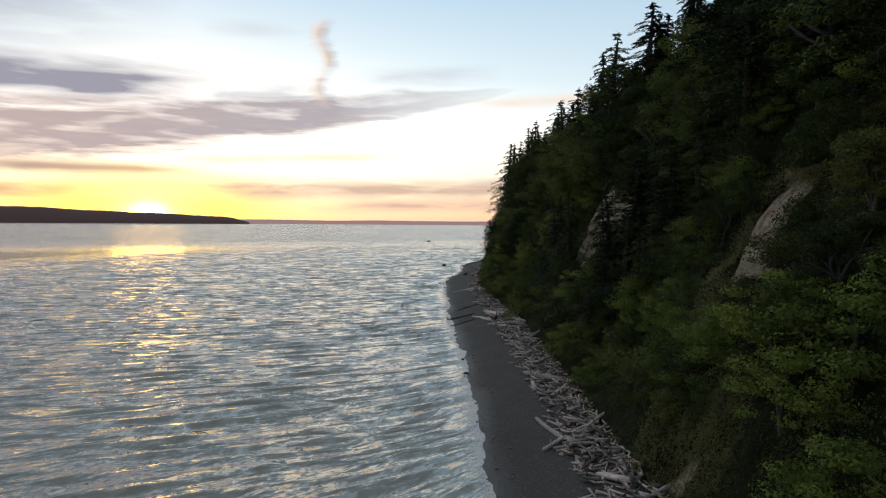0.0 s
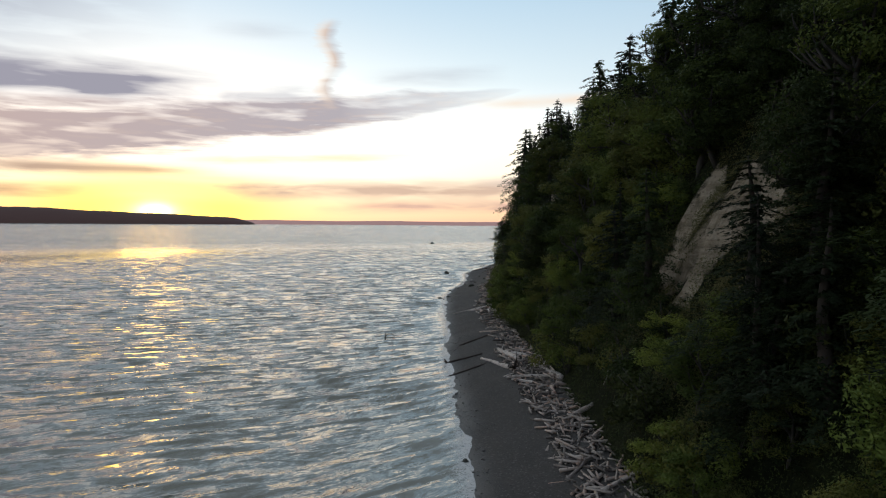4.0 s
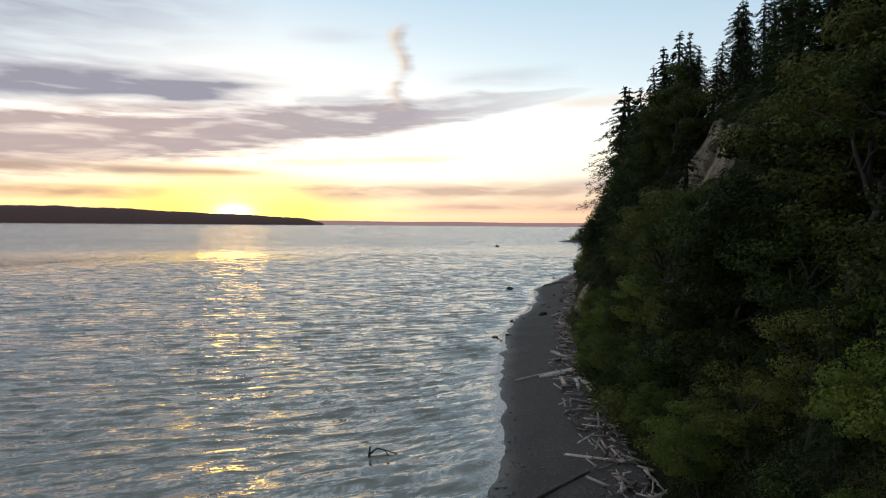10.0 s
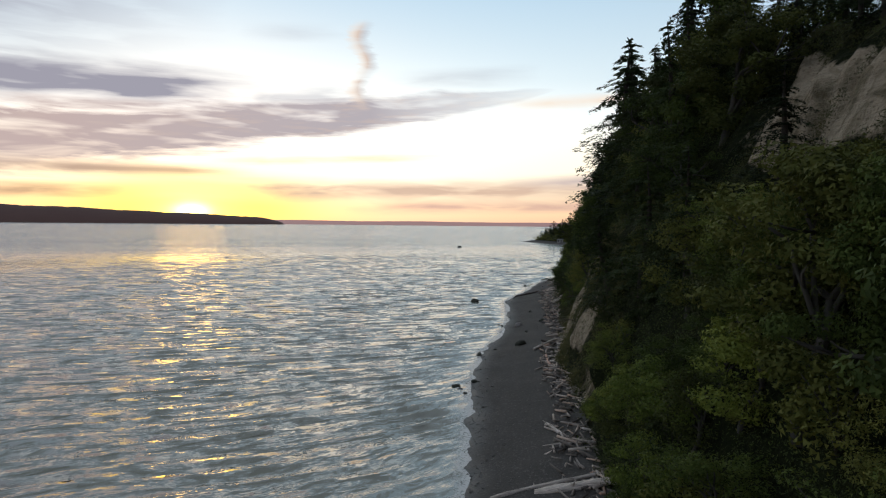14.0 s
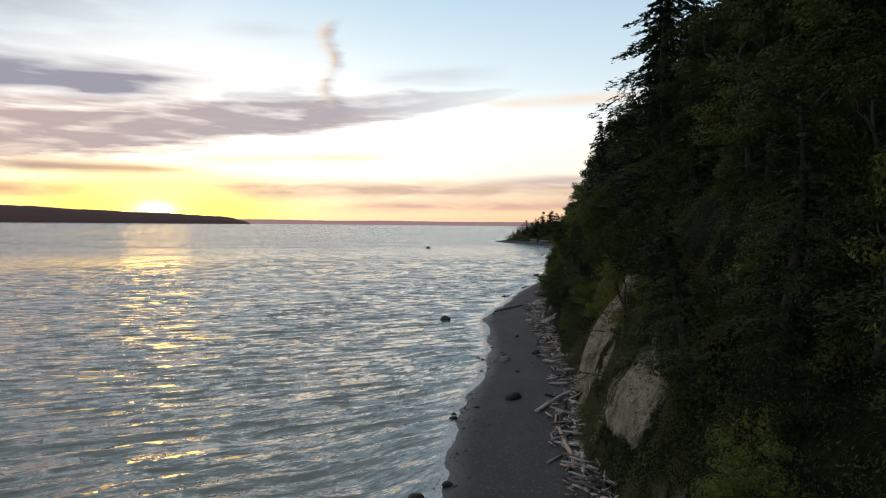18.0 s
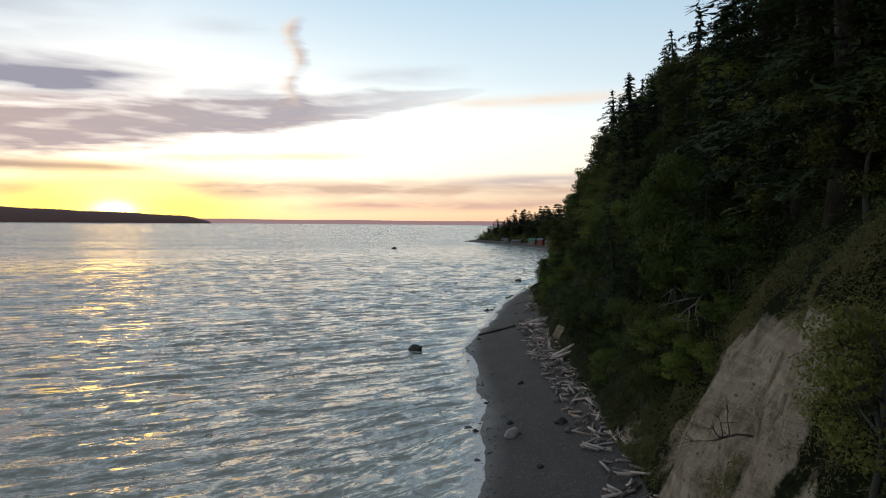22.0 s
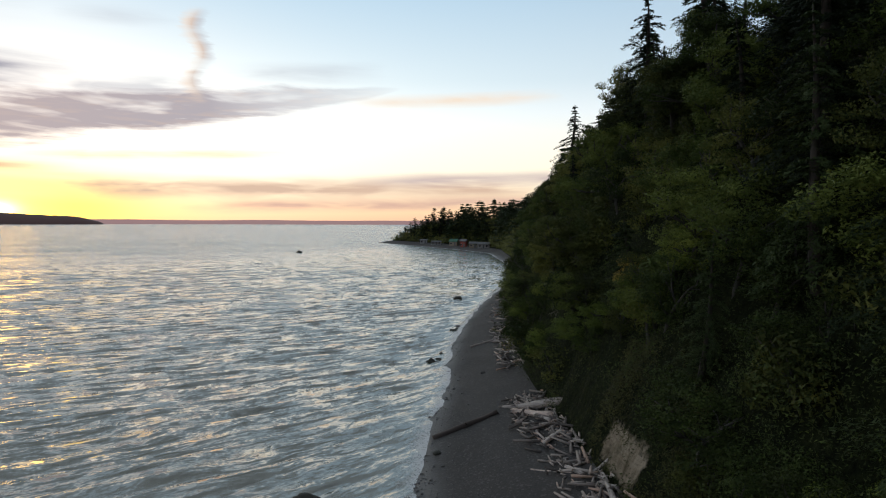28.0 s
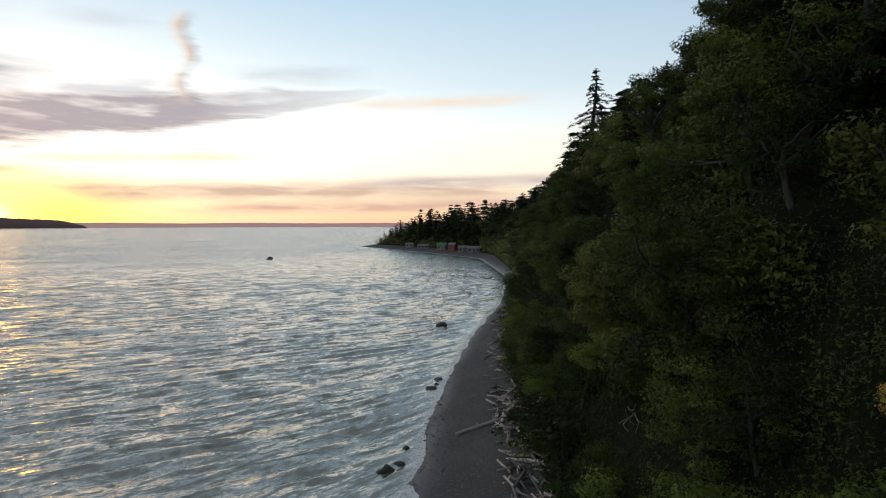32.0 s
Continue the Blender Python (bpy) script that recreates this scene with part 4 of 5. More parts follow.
    for i in range(40):                        # a second row behind it
        y = -100 + 7.0 * i + rng.uniform(-2.5, 2.5) if i < 15 else 50 + 6.0 * (i - 15) + rng.uniform(-2, 2)
        x = T(y) + rng.uniform(15, 22)
        z = G(x, y) - 0.5
        tall = float(knots(CREST, y)) + rng.uniform(-2.5, 0.8)
        stand(rng.choice(FIRS), x, y, z, (tall - z) / 16.0, rng.random() * 6.28, (0, rng.uniform(-0.04, 0.02)), rng.uniform(1.3, 1.8))
        placed.append((x, y, 1.0))
    for i in range(9):                         # tall firs on the brow
        y = 104 + 4.2 * i + rng.uniform(-1, 1)
        x = T(y) + rng.uniform(12, 16)
        z = G(x, y) - 0.5
        stand(FIRS[i % 5], x, y, z, (float(knots(CREST, y)) + rng.uniform(-1.0, 1.5) - z) / 16.0, rng.random() * 6.28, (0, rng.uniform(-0.04, 0.02)), rng.uniform(1.2, 1.7))
        placed.append((x, y, 1.2))
    for i in range(22):                        # leafy trees high on the slope
        y = -60 + 2.2 * i + rng.uniform(-1, 1)
        x = T(y) + rng.uniform(8, 14)
        if free(x, y, 0.8) and bare(y, x - T(y)) < 0.05 and sight(y, x - T(y)) > 90:
            stand(rng.choice(ALDERS), x, y, G(x, y) - 0.5, rng.uniform(8.5, 11) / 8.0, rng.random() * 6.28, (rng.uniform(-0.1, 0.1), rng.uniform(-0.25, -0.05)), rng.uniform(0.9, 1.2))
            placed.append((x, y, 1.6))
    count = 0
    for _ in range(12000):
        if count >= 105:
            break
        y, u = rng.uniform(-112, 262), rng.choice((rng.uniform(3, 10), rng.uniform(8, 17), rng.uniform(12, 19)))
        x = T(y) + u
        if bare(y, u) > 0.02 or bare(y, u - 1.5) > 0.3 or not free(x, y, 1.3):
            continue
        if (38 < y < 79 or 125 < y < 136) and u < 7.5 or u < 11 and (y < -64 or 8 < y < 22) or 4 < u < 15 and -62 < y < -12 and rng.random() < 0.8:
            continue
        h = rng.uniform(7, 12) if u < 6 else rng.uniform(10, 17) if u < 13 else rng.uniform(11, 17)
        z = G(x, y) - 0.5
        top = float(knots(CREST, y)) - 1.5
        h = max(5.0, min(h, top - z + rng.uniform(-4, 1)))
        if sight(y, u) - z < 4.0:
            continue
        h = min(h, sight(y, u) - z)
        if y > 140:
            h = min(h, 6 + u * 0.55)
        stand(rng.choice(FIRS), x, y, z, h / 16.0, rng.random() * 6.28, (rng.uniform(-0.04, 0.04), rng.uniform(-0.10, 0.02)), rng.uniform(0.85, 1.5))
        placed.append((x, y, 1.3))
        count += 1
    count = 0
    for _ in range(9000):
        if count >= 165:
            break
        y, u = rng.uniform(-112, 215), rng.choice((rng.uniform(1.2, 9), rng.uniform(5, 20)))
        x = T(y) + u
        if bare(y, u) > 0.05 or bare(y, u - 1.5) > 0.4 or not free(x, y, 0.8):
            continue
        if y > 40 and u > 10 and rng.random() < 0.85 or (38 < y < 79 or 125 < y < 136) and u < 7.5:
            continue
        h = rng.uniform(3.8, 6.0) if u < 5 else rng.uniform(5.5, 9.5)
        h = min(h, sight(y, u) - G(x, y), 6.5 if y > 105 else 9.5)
        if h < 2.4:
            continue
        if y < -62 and u < 12:
            h = min(h, 4.0)
        proto = rng.choice(ALDERS + MADRONAS)
        stand(proto, x, y, G(x, y) - 0.5, h / 8.0, rng.random() * 6.28, (rng.uniform(-0.1, 0.1), rng.uniform(-0.25, 0.0)), rng.uniform(1.0, 1.4))
        placed.append((x, y, 0.8))
        count += 1
    # dark firs in front of the sandy face
    for i, (y, u, h) in enumerate(((-59.5, 5.4, 10.5), (-62.0, 7.2, 11.0), (-63.0, 4.0, 9.0), (-60.0, 8.6, 9.5), (-66.0, 5.6, 10.0), (-69.0, 8.5, 11.5), (-71.5, 10.0, 11.5), (-67.5, 10.5, 11.0), (-73.0, 7.0, 10.0))):
        x = T(y) + u
        stand(FIRS[i % 5], x, y, G(x, y) - 0.5, h / 16.0, i * 1.3, (0, -0.06), 1.9)
        placed.append((x, y, 1.3))
    # bright bushes low on the slope
    for i in range(64):
        y, u = rng.uniform(-106, -62), rng.uniform(1.0, 13.5)
        x = T(y) + u
        if bare(y, u) > 0.05 or bare(y, u - 1.5) > 0.4 or not free(x, y, 0.2) or sight(y, u) - G(x, y) < 3.0:
            continue
        stand(rng.choice(BUSHES), x, y, G(x, y) - 0.3, min(rng.uniform(0.7, 1.25), (sight(y, u) - G(x, y)) / 4.4), rng.random() * 6.28, (rng.uniform(-0.1, 0.1), rng.uniform(-0.3, 0.0)), rng.uniform(1.0, 1.3))
        placed.append((x, y, 0.7))
    for i in range(175):
        y0, y1 = ((-104, -66), (-60, -20), (0, 42), (98, 132), (-40, 0), (135, 180), (78, 98))[i % 7]
        y, u = rng.uniform(y0, y1), rng.uniform(0.6, 10.5 if y < -60 else 8.5)
        x = T(y) + u
        if bare(y, u) > 0.05 or bare(y, u - 1.5) > 0.4 or not free(x, y, 0.45) or 125 < y < 136 or sight(y, u) - G(x, y) < 2.5:
            continue
        stand(rng.choice(BUSHES), x, y, G(x, y) - 0.4, min(rng.uniform(0.55, 1.05), (sight(y, u) - G(x, y)) / 4.4), rng.random() * 6.28, (rng.uniform(-0.1, 0.1), rng.uniform(-0.3, 0.0)), rng.uniform(1.0, 1.3))
        placed.append((x, y, 0.6))
    count = 0
    for _ in range(9000):
        if count >= 270:
            break
        y, u = rng.uniform(-112, 225), rng.uniform(0.3, 13) ** 1.0
        x = T(y) + u
        b = bare(y, u)
        if (54 < y < 79 or 126 < y < 136) and u < 7 and rng.random() < 0.75 or b > 0.05 and rng.random() > 0.035 or bare(y, u - 1.2) > 0.5:
            continue
        stand(rng.choice(SHRUBS), x, y, G(x, y) - 0.25, rng.uniform(0.6, 1.5), rng.random() * 6.28, (rng.uniform(-0.15, 0.15), rng.uniform(-0.35, 0.0)), rng.uniform(0.9, 1.4))
        count += 1
    # the yellowing shrub by the sandy face
    stand(GOLD, 19.6, 132.4, G(19.6, 132.4) - 0.7, 0.72, 1.0)
    # trees that stand out along the edge of the headland
    for i in range(84):
        y = 290 + 316 * (i + rng.random() * 0.8) / 84
        x = T(y) + rng.uniform(5, 16)
        h = rng.choice((rng.uniform(7, 10), rng.uniform(8, 11.5), rng.uniform(11, 14))) * (1.0 if y < 590 else 0.75)
        stand(rng.choice(PINES), x, y, G(x, y) - 0.5, h / 16.0, rng.random() * 6.28, (0, rng.uniform(-0.1, 0.05)), rng.uniform(1.7, 2.9))
    # round crowns between them
    for i in range(48):
        y = 270 + 325 * (i + rng.random() * 0.8) / 48
        x = T(y) + rng.uniform(3, 13)
        stand(rng.choice(MADRONAS), x, y, G(x, y) - 0.8, rng.uniform(6.5, 10.0) / 8.0 * (1.0 if y < 575 else 0.7), rng.random() * 6.28, (0, 0), rng.uniform(1.2, 1.7))


build_forest()


def build_brush():
    """Low brush, ferns and grass that clothe the bluff between the trees."""
    rng = np.random.RandomState(3)

    def clothe(name, n, y0, y1, u0, u1, size, mat, label, want, lift, slim=0.28):
        y, u = rng.uniform(y0, y1, n), u0 + (u1 - u0) * rng.rand(n)
        b = bareness(y, u)
        thick = vnoise(y / 3.2, u / 2.6, 61)
        keep = want(b, thick, rng.rand(n))
        y, u, thick = y[keep], u[keep], thick[keep]
        x = smooth(TOE, y) + u
        z = ground(x, y)
        lump = np.clip(vnoise(y / 2.3, u / 1.9, 65, 2) * 1.6 + 0.35, 0, 1.4)
        k = lift * (0.12 + lump * 1.5) * (1 - rng.rand(len(y)) ** 2.5)
        c = np.stack([x - k * 0.75 + rng.randn(len(y)) * 0.15, y + rng.randn(len(y)) * 0.15, z + k * 0.55], -1)
        v, f = leaf_cards(c, np.full(len(y), size), rng, 0.1, 0.1, slim=slim, face=np.tile([[-0.75, -0.25, 0.6]], (len(y), 1)))
        tagged(new(name, mesh_from(name, v, f, mat, False)), label, "undergrowth", kind="stuff")

    clothe("undergrowth", 420000, -115, 225, 0.1, 15, 0.135, SHADE_BRUSH, "tangle of low shade-darkened green brush and ferns covering the bluff", lambda b, t, r: (b < 0.15) & (t + 0.9 > r * 0.8), 1.3, 0.16)
    clothe("ground_leaves", 130000, -115, 225, 2, 18, 0.14, LEAVES, "leafy green understorey on the steep bluff", lambda b, t, r: (b < 0.1) & (t > -0.15), 1.9, 0.18)
    for y0, y1, u0, u1 in FACES:
        clothe("dry_grass", int((y1 - y0 + 3) * (u1 - u0 + 3) * 330), y0 - 1.5, y1 + 1.5, max(u0 - 1.5, 0.1), u1 + 1.5, 0.22, DRYGRASS, "dry olive grass hanging on and round a sandy face",
               lambda b, t, r: (b < 0.72) & (t + 0.3 > r * 0.8), 0.55, 0.09)
    clothe("headland_brush", 34000, 225, 612, 0.5, 26, 1.0, BRUSH, "dense dark brush on the wooded headland", lambda b, t, r: r < 0.9, 2.4)


build_brush()


def build_woods():
    """Far woods on the headland and behind the bluff."""
    rng = np.random.RandomState(8)
    crowns = [fir_meshes(80 + i, 16.0, 0.16)[1] for i in range(4)]
    pieces = []
    for _ in range(270):
        y = rng.uniform(240, 604)
        u = rng.uniform(2, 40)
        x = float(smooth(TOE, np.array([y]))[0]) + u
        v, f = crowns[rng.randint(4)]
        h = rng.uniform(0.5, 1.0) * (1.0 if y < 585 else 0.6)
        a = rng.rand() * 6.283
        c, s = np.cos(a), np.sin(a)
        w = rng.uniform(1.8, 3.0)
        q = np.stack([(v[:, 0] * c - v[:, 1] * s) * h * w + x, (v[:, 0] * s + v[:, 1] * c) * h * w + y, v[:, 2] * h + float(ground(x, y)) - 1.0], -1)
        pieces.append((q, f))
    v, f = joined(pieces)
    tagged(new("woods", mesh_from("woods", v, f, NEEDLES, False)), "dark evergreen woods covering the far headland", "woods", kind="stuff")


build_woods()

# ---------------------------------------------------------------- driftwood, stones, dead trees
def log_mesh(name, length, r, seed, mat, bend=0.05, sides=10):
    """A weathered log along x, resting on z = 0: bowed, tapered, with knots and broken ends."""
    rng = np.random.RandomState(seed)
    k = 9
    q = np.linspace(0, 1, k)
    path = np.stack([(q - 0.5) * length, bend * length * np.sin(q * 3.1 + seed) - bend * length * 0.5, r * 0.72 + 0.02 * np.sin(q * 9 + seed)], -1)
    rad = r * (1 - 0.35 * q) * (1 + 0.07 * rng.randn(k))
    rad[0] *= 0.85
    v, f = tube(path, rad, sides)
    ring = v[:k * sides].reshape(k, sides, 3)
    ring += rng.randn(k, sides, 3) * r * 0.06
    ring[0, :, 0] += rng.randn(sides) * r * 0.25
    ring[-1, :, 0] += rng.randn(sides) * r * 0.35
    v[:k * sides] = ring.reshape(-1, 3)
    pieces = [(v, f)]
    for _ in range(rng.randint(0, 4)):
        i = rng.randint(1, k - 1)
        a = rng.uniform(0.2, 2.9)
        d = np.array([rng.randn() * 0.5, np.cos(a), np.sin(a)])
        pieces.append(tube([path[i], path[i] + d * r * 1.3, path[i] + d * r * rng.uniform(1.6, 3.0)], [r * 0.3, r * 0.22, r * 0.1], 5))
    v, f = joined(pieces)
    return mesh_from(name, v, quads_tris(f), mat)


def root_mesh(name, r, seed, mat):
    """A splayed root mass for the butt of a log."""
    rng = np.random.RandomState(seed)
    pieces = []
    for j in range(11):
        a = j * 0.571 + rng.randn() * 0.2
        d = np.array([-0.45, np.cos(a), np.sin(a)])
        L = r * rng.uniform(2.0, 4.2)
        p = [np.zeros(3), d * L * 0.4, d * L * 0.75 + rng.randn(3) * r * 0.4, d * L + rng.randn(3) * r * 0.8]
        pieces.append(tube(p, [r * 0.55, r * 0.36, r * 0.2, r * 0.06], 5))
    v, f = joined(pieces)
    return mesh_from(name, v, quads_tris(f), mat)


def place_flat(ob, x, y, turn, sink, tilt=0.0, roll=0.0):
    z = float(ground(x, y)) - sink
    ob.matrix_basis = Matrix.Translation((x, y, z)) @ Euler((roll, tilt, turn)).to_matrix().to_4x4()


def shore_slope(x, y, turn, reach):
    a = ground(x + math.cos(turn) * reach, y + math.sin(turn) * reach)
    b = ground(x - math.cos(turn) * reach, y - math.sin(turn) * reach)
    return -math.atan2(float(a - b), 2 * reach)


def build_logs():
    rng = random.Random(4)
    T = lambda y: float(smooth(TOE, np.array([float(y)]))[0])
    # long logs that lie across the beach or stand out in the piles: ends, radius, wood, roots
    for i, (x0, y0, x1, y1, r, wet, root) in enumerate((
            (1.6, -5.9, 6.0, -2.4, 0.16, 1, 0), (0.2, -15.4, 4.6, -14.0, 0.17, 1, 1), (0.1, -22.9, 4.9, -18.6, 0.15, 1, 0), (7.8, -24.2, 4.1, -16.4, 0.26, 0, 1),
            (11.7, -32.5, 9.4, -23.3, 0.33, 0, 0), (8.2, -20.5, 6.6, -14.2, 0.36, 0, 0), (9.6, -20, 7.4, -15.6, 0.30, 0, 0), (0.4, 24.8, 7.4, 25.2, 0.17, 0, 0),
            (3.0, 24.4, 8.4, 23.2, 0.34, 0, 0), (5.5, 18.3, 4.9, 22.3, 0.24, 0, 0), (6.6, 17.0, 6.1, 21.8, 0.20, 0, 0), (7.6, 15.2, 6.7, 20.6, 0.30, 0, 0),
            (4.9, 135.2, 10.6, 137.3, 0.27, 1, 0), (15.1, 133.9, 11.0, 139.4, 0.36, 0, 0), (13.9, 133.2, 11.6, 136.6, 0.30, 0, 0), (14.2, 166.8, 19.6, 167.7, 0.21, 0, 0),
            (20.4, 163.6, 19.6, 168.8, 0.26, 0, 0), (22.1, 197.8, 28.6, 202.0, 0.2, 1, 0), (30, 220.1, 34.5, 222.6, 0.22, 1, 0), (10.4, -84.0, 8.4, -75.0, 0.22, 0, 0),
            (11.8, -66, 9.0, -61, 0.34, 0, 0), (11.2, -64.2, 8.8, -60.2, 0.28, 0, 0), (9.2, -67, 9.0, -63.6, 0.26, 0, 0))):
        length = math.hypot(x1 - x0, y1 - y0)
        turn = math.atan2(y1 - y0, x1 - x0)
        x, y = (x0 + x1) / 2, (y0 + y1) / 2
        mat = DRIFT_DARK if wet else DRIFT
        label = "long dark wet log lying across the gravel beach" if wet else "long bleached drift log lying among the driftwood"
        base = tagged(new("drift_log"), label, "driftwood", "drift logs on the beach")
        place_flat(base, x, y, turn, 0.06, shore_slope(x, y, turn, length / 2))
        part("stem", log_mesh("stem", length, r, 200 + i, mat, 0.03), base)
        if root:
            part("roots", root_mesh("roots", r * 1.2, 230 + i, DRIFT_DARK), base, "dark tangled root mass", pose(-length / 2, 0, r * 1.2))
    # the piles along the top of the beach
    kinds = []
    for i, (L, r) in enumerate(((1.5, 0.12), (2.2, 0.10), (2.9, 0.15), (3.8, 0.15), (5.2, 0.20), (1.6, 0.18), (3.2, 0.22), (6.2, 0.17), (1.2, 0.15), (2.4, 0.08))):
        kinds.append((log_mesh("drift_log", L, r, 300 + i, DRIFT, 0.01 + 0.018 * (i % 3)), L, r))
    spots = ((-106, -78, 42, 2.7), (-78, -42, 52, 2.9), (-42, -12, 44, 3.4), (-12, 14, 20, 2.6), (14, 40, 14, 2.4), (40, 66, 22, 1.9), (66, 84, 6, 1.8), (84, 100, 9, 2.0),
             (100, 112, 8, 2.2), (112, 128, 14, 2.6), (128, 140, 16, 2.8), (150, 176, 16, 1.8), (176, 235, 8, 2.2))
    for y0, y1, n, wide in spots:
        for _ in range(n):
            y = rng.uniform(y0, y1)
            x = T(y) - 0.2 - wide * rng.random() ** 1.2
            me, L, r = kinds[int(rng.random() ** 1.3 * len(kinds))]
            along = math.radians(97) + rng.gauss(0, 0.75) if rng.random() < 0.6 else rng.uniform(0, 3.14)
            ob = tagged(new("drift_log", me), "weathered bleached drift log at the foot of the bluff", "driftwood", "drift logs on the beach")
            high = rng.random() < 0.30
            place_flat(ob, x, y, along, rng.uniform(0.03, 0.10) - (0.16 if high else 0), shore_slope(x, y, along, L / 2) + (rng.uniform(-0.09, 0.09) if high else 0), rng.random() * 6)
            s = rng.uniform(0.55, 1.05)
            ob.scale = (s, s, s)
    # broken sticks between the logs
    nr = np.random.RandomState(6)
    pieces = []
    for y0, y1, n, wide in spots:
        for _ in range(int(n * 12)):
            y = nr.uniform(y0, y1)
            x = T(y) + 0.2 - (wide + 0.6) * nr.rand() ** 1.3
            a, L = 1.7 + nr.randn() * 0.8, 0.3 + 1.9 * nr.rand() ** 2.2
            r = nr.uniform(0.03, 0.07) + 0.035 * L
            d = np.array([np.cos(a), np.sin(a), nr.randn() * 0.15]) * L / 2
            c = np.array([x, y, 0.0])
            c[2] = float(ground(x, y)) + 0.04 + nr.rand() * 0.25
            pieces.append(tube([c - d, c + d], [r, r * 0.7], 4))
    v, f = joined(pieces)
    tagged(new("driftwood_scraps", mesh_from("driftwood_scraps", v, quads_tris(f), SCRAPS)), "scattered bleached sticks and splinters along the drift line", "driftwood", kind="stuff")


def stone_mesh(name, seed, mat, rough=0.22, subdiv=3):
    bm = bmesh.new()
    bmesh.ops.create_icosphere(bm, subdivisions=subdiv, radius=1.0)
    o = Vector((seed * 3.1, seed * 1.7, seed))
    for v in bm.verts:
        p = v.co.copy()
        v.co *= 1 + rough * noise.noise(p * 1.1 + o) * 1.6 + rough * 0.5 * noise.noise(p * 2.6 + o) + rough * 0.2 * noise.noise(p * 6 + o)
        if v.co.z < -0.35:
            v.co.z = -0.35 + (v.co.z + 0.35) * 0.3
    me = bpy.data.meshes.new(name)
    bm.to_mesh(me), bm.free()
    me.materials.append(mat)
    for p in me.polygons:
        p.use_smooth = True
    return me


def build_stones():
    grey = [stone_mesh("stone", i, STONE) for i in range(3)]
    weedy = [stone_mesh("boulder", 10 + i, WEED_STONE, 0.3) for i in range(3)]
    pale = stone_mesh("boulder", 21, PALE_STONE, 0.2)

    def put(me, name, x, y, size, flat, label, turn=0.0, z=None):
        ob = tagged(new(name, me), label, "rock", "rocks on the shore")
        g = float(ground(x, y)) if z is None else z
        ob.matrix_basis = Matrix.Translation((x, y, g + size * flat * 0.18)) @ Euler((0, 0, turn)).to_matrix().to_4x4()
        ob.scale = (size, size * 0.85, size * flat)

    put(weedy[0], "boulder", 3.9, 72.4, 0.66, 0.8, "dark weed-covered boulder on the gravel beach", 0.4)
    put(pale, "boulder", 4.3, 90.3, 0.62, 0.8, "pale grey boulder on the gravel beach", 1.1)
    put(weedy[1], "boulder", 8.1, 91.1, 0.55, 0.7, "dark weedy boulder beside the drift line", 2.0)
    put(grey[0], "stone", 8.3, 88.6, 0.42, 0.7, "grey stone on the gravel beach", 0.2)
    put(weedy[2], "boulder", -3.9, 124.8, 0.9, 0.5, "dark wet boulder standing in shallow water", 0.3, 0.12)
    put(weedy[0], "boulder", 22.4, 222.6, 1.0, 0.5, "dark wet boulder standing in shallow water", 1.3, 0.1)
    put(weedy[1], "boulder", -25.1, 439.0, 1.6, 0.55, "dark rock breaking the surface far out", 0.1, 0.1)
    for i, (x, y, s) in enumerate(((-3.5, 52.7, 0.55), (-2.9, 51.5, 0.4), (-2.3, 49.7, 0.3), (-1.5, 54.2, 0.35), (1.2, 93.6, 0.42), (1.7, 92.7, 0.3), (0.9, 95.0, 0.3), (10.9, 109, 0.4),
                                   (8.5, 162.5, 0.75), (9.6, 163.6, 0.5), (7.9, 160.9, 0.4), (10.4, 166.5, 0.45), (14.9, 183.3, 0.6), (16.2, 187.1, 0.6), (15.6, 185.0, 0.4), (-1.5, 68.5, 0.35),
                                   (8.9, 96.6, 0.35), (-1.4, 69.6, 0.28), (-4.7, 116.8, 0.4), (7.8, 159.5, 0.4), (4.5, 93.2, 0.3), (5.2, 83.3, 0.25), (3.2, 100.5, 0.25), (6.9, 104.6, 0.35),
                                   (0.6, 71.2, 0.22), (1.4, 86.5, 0.3), (2.5, -48.0, 0.28), (2.9, -55.5, 0.3), (1.6, -30.0, 0.2), (2.6, 118.4, 0.3), (4.8, 131.6, 0.3), (12.6, 152.0, 0.3), (24.6, 231.0, 0.7))):
        put((weedy[i % 3] if i % 3 != 1 else grey[i % 3]), "stone", x, y, s, 0.65, "small dark wet stone at the water's edge", i * 1.3)
    # loose cobbles along the water and over the gravel
    rng = np.random.RandomState(12)
    n = 7000
    y = rng.uniform(-105, 235, n)
    w, t = smooth(SHORE, y), smooth(TOE, y)
    q = rng.rand(n)
    x = w - 0.8 + np.where(q < 0.88, np.abs(rng.randn(n)) * 1.5, rng.rand(n) * (t - w) * 0.8)
    s = rng.uniform(0.03, 0.09, n) * np.where(rng.rand(n) < 0.06, 2.2, 1)
    z = ground(x, y)
    base = np.array([(1, 0, 0), (0, 1, 0), (-1, 0, 0), (0, -1, 0), (0.1, 0.1, 0.7), (0, 0, -0.5)], float)
    v = base[None] * (1 + 0.35 * rng.randn(n, 6, 1)) * s[:, None, None] + np.stack([x, y, z], -1)[:, None, :]
    f = np.array([(0, 1, 4), (1, 2, 4), (2, 3, 4), (3, 0, 4), (1, 0, 5), (2, 1, 5), (3, 2, 5), (0, 3, 5)])
    f = (np.arange(n)[:, None, None] * 6 + f[None]).reshape(-1, 3)
    tagged(new("cobbles", mesh_from("cobbles", v.reshape(-1, 3), f, STONE)), "loose grey cobbles strewn along the waterline", "stones", kind="stuff")


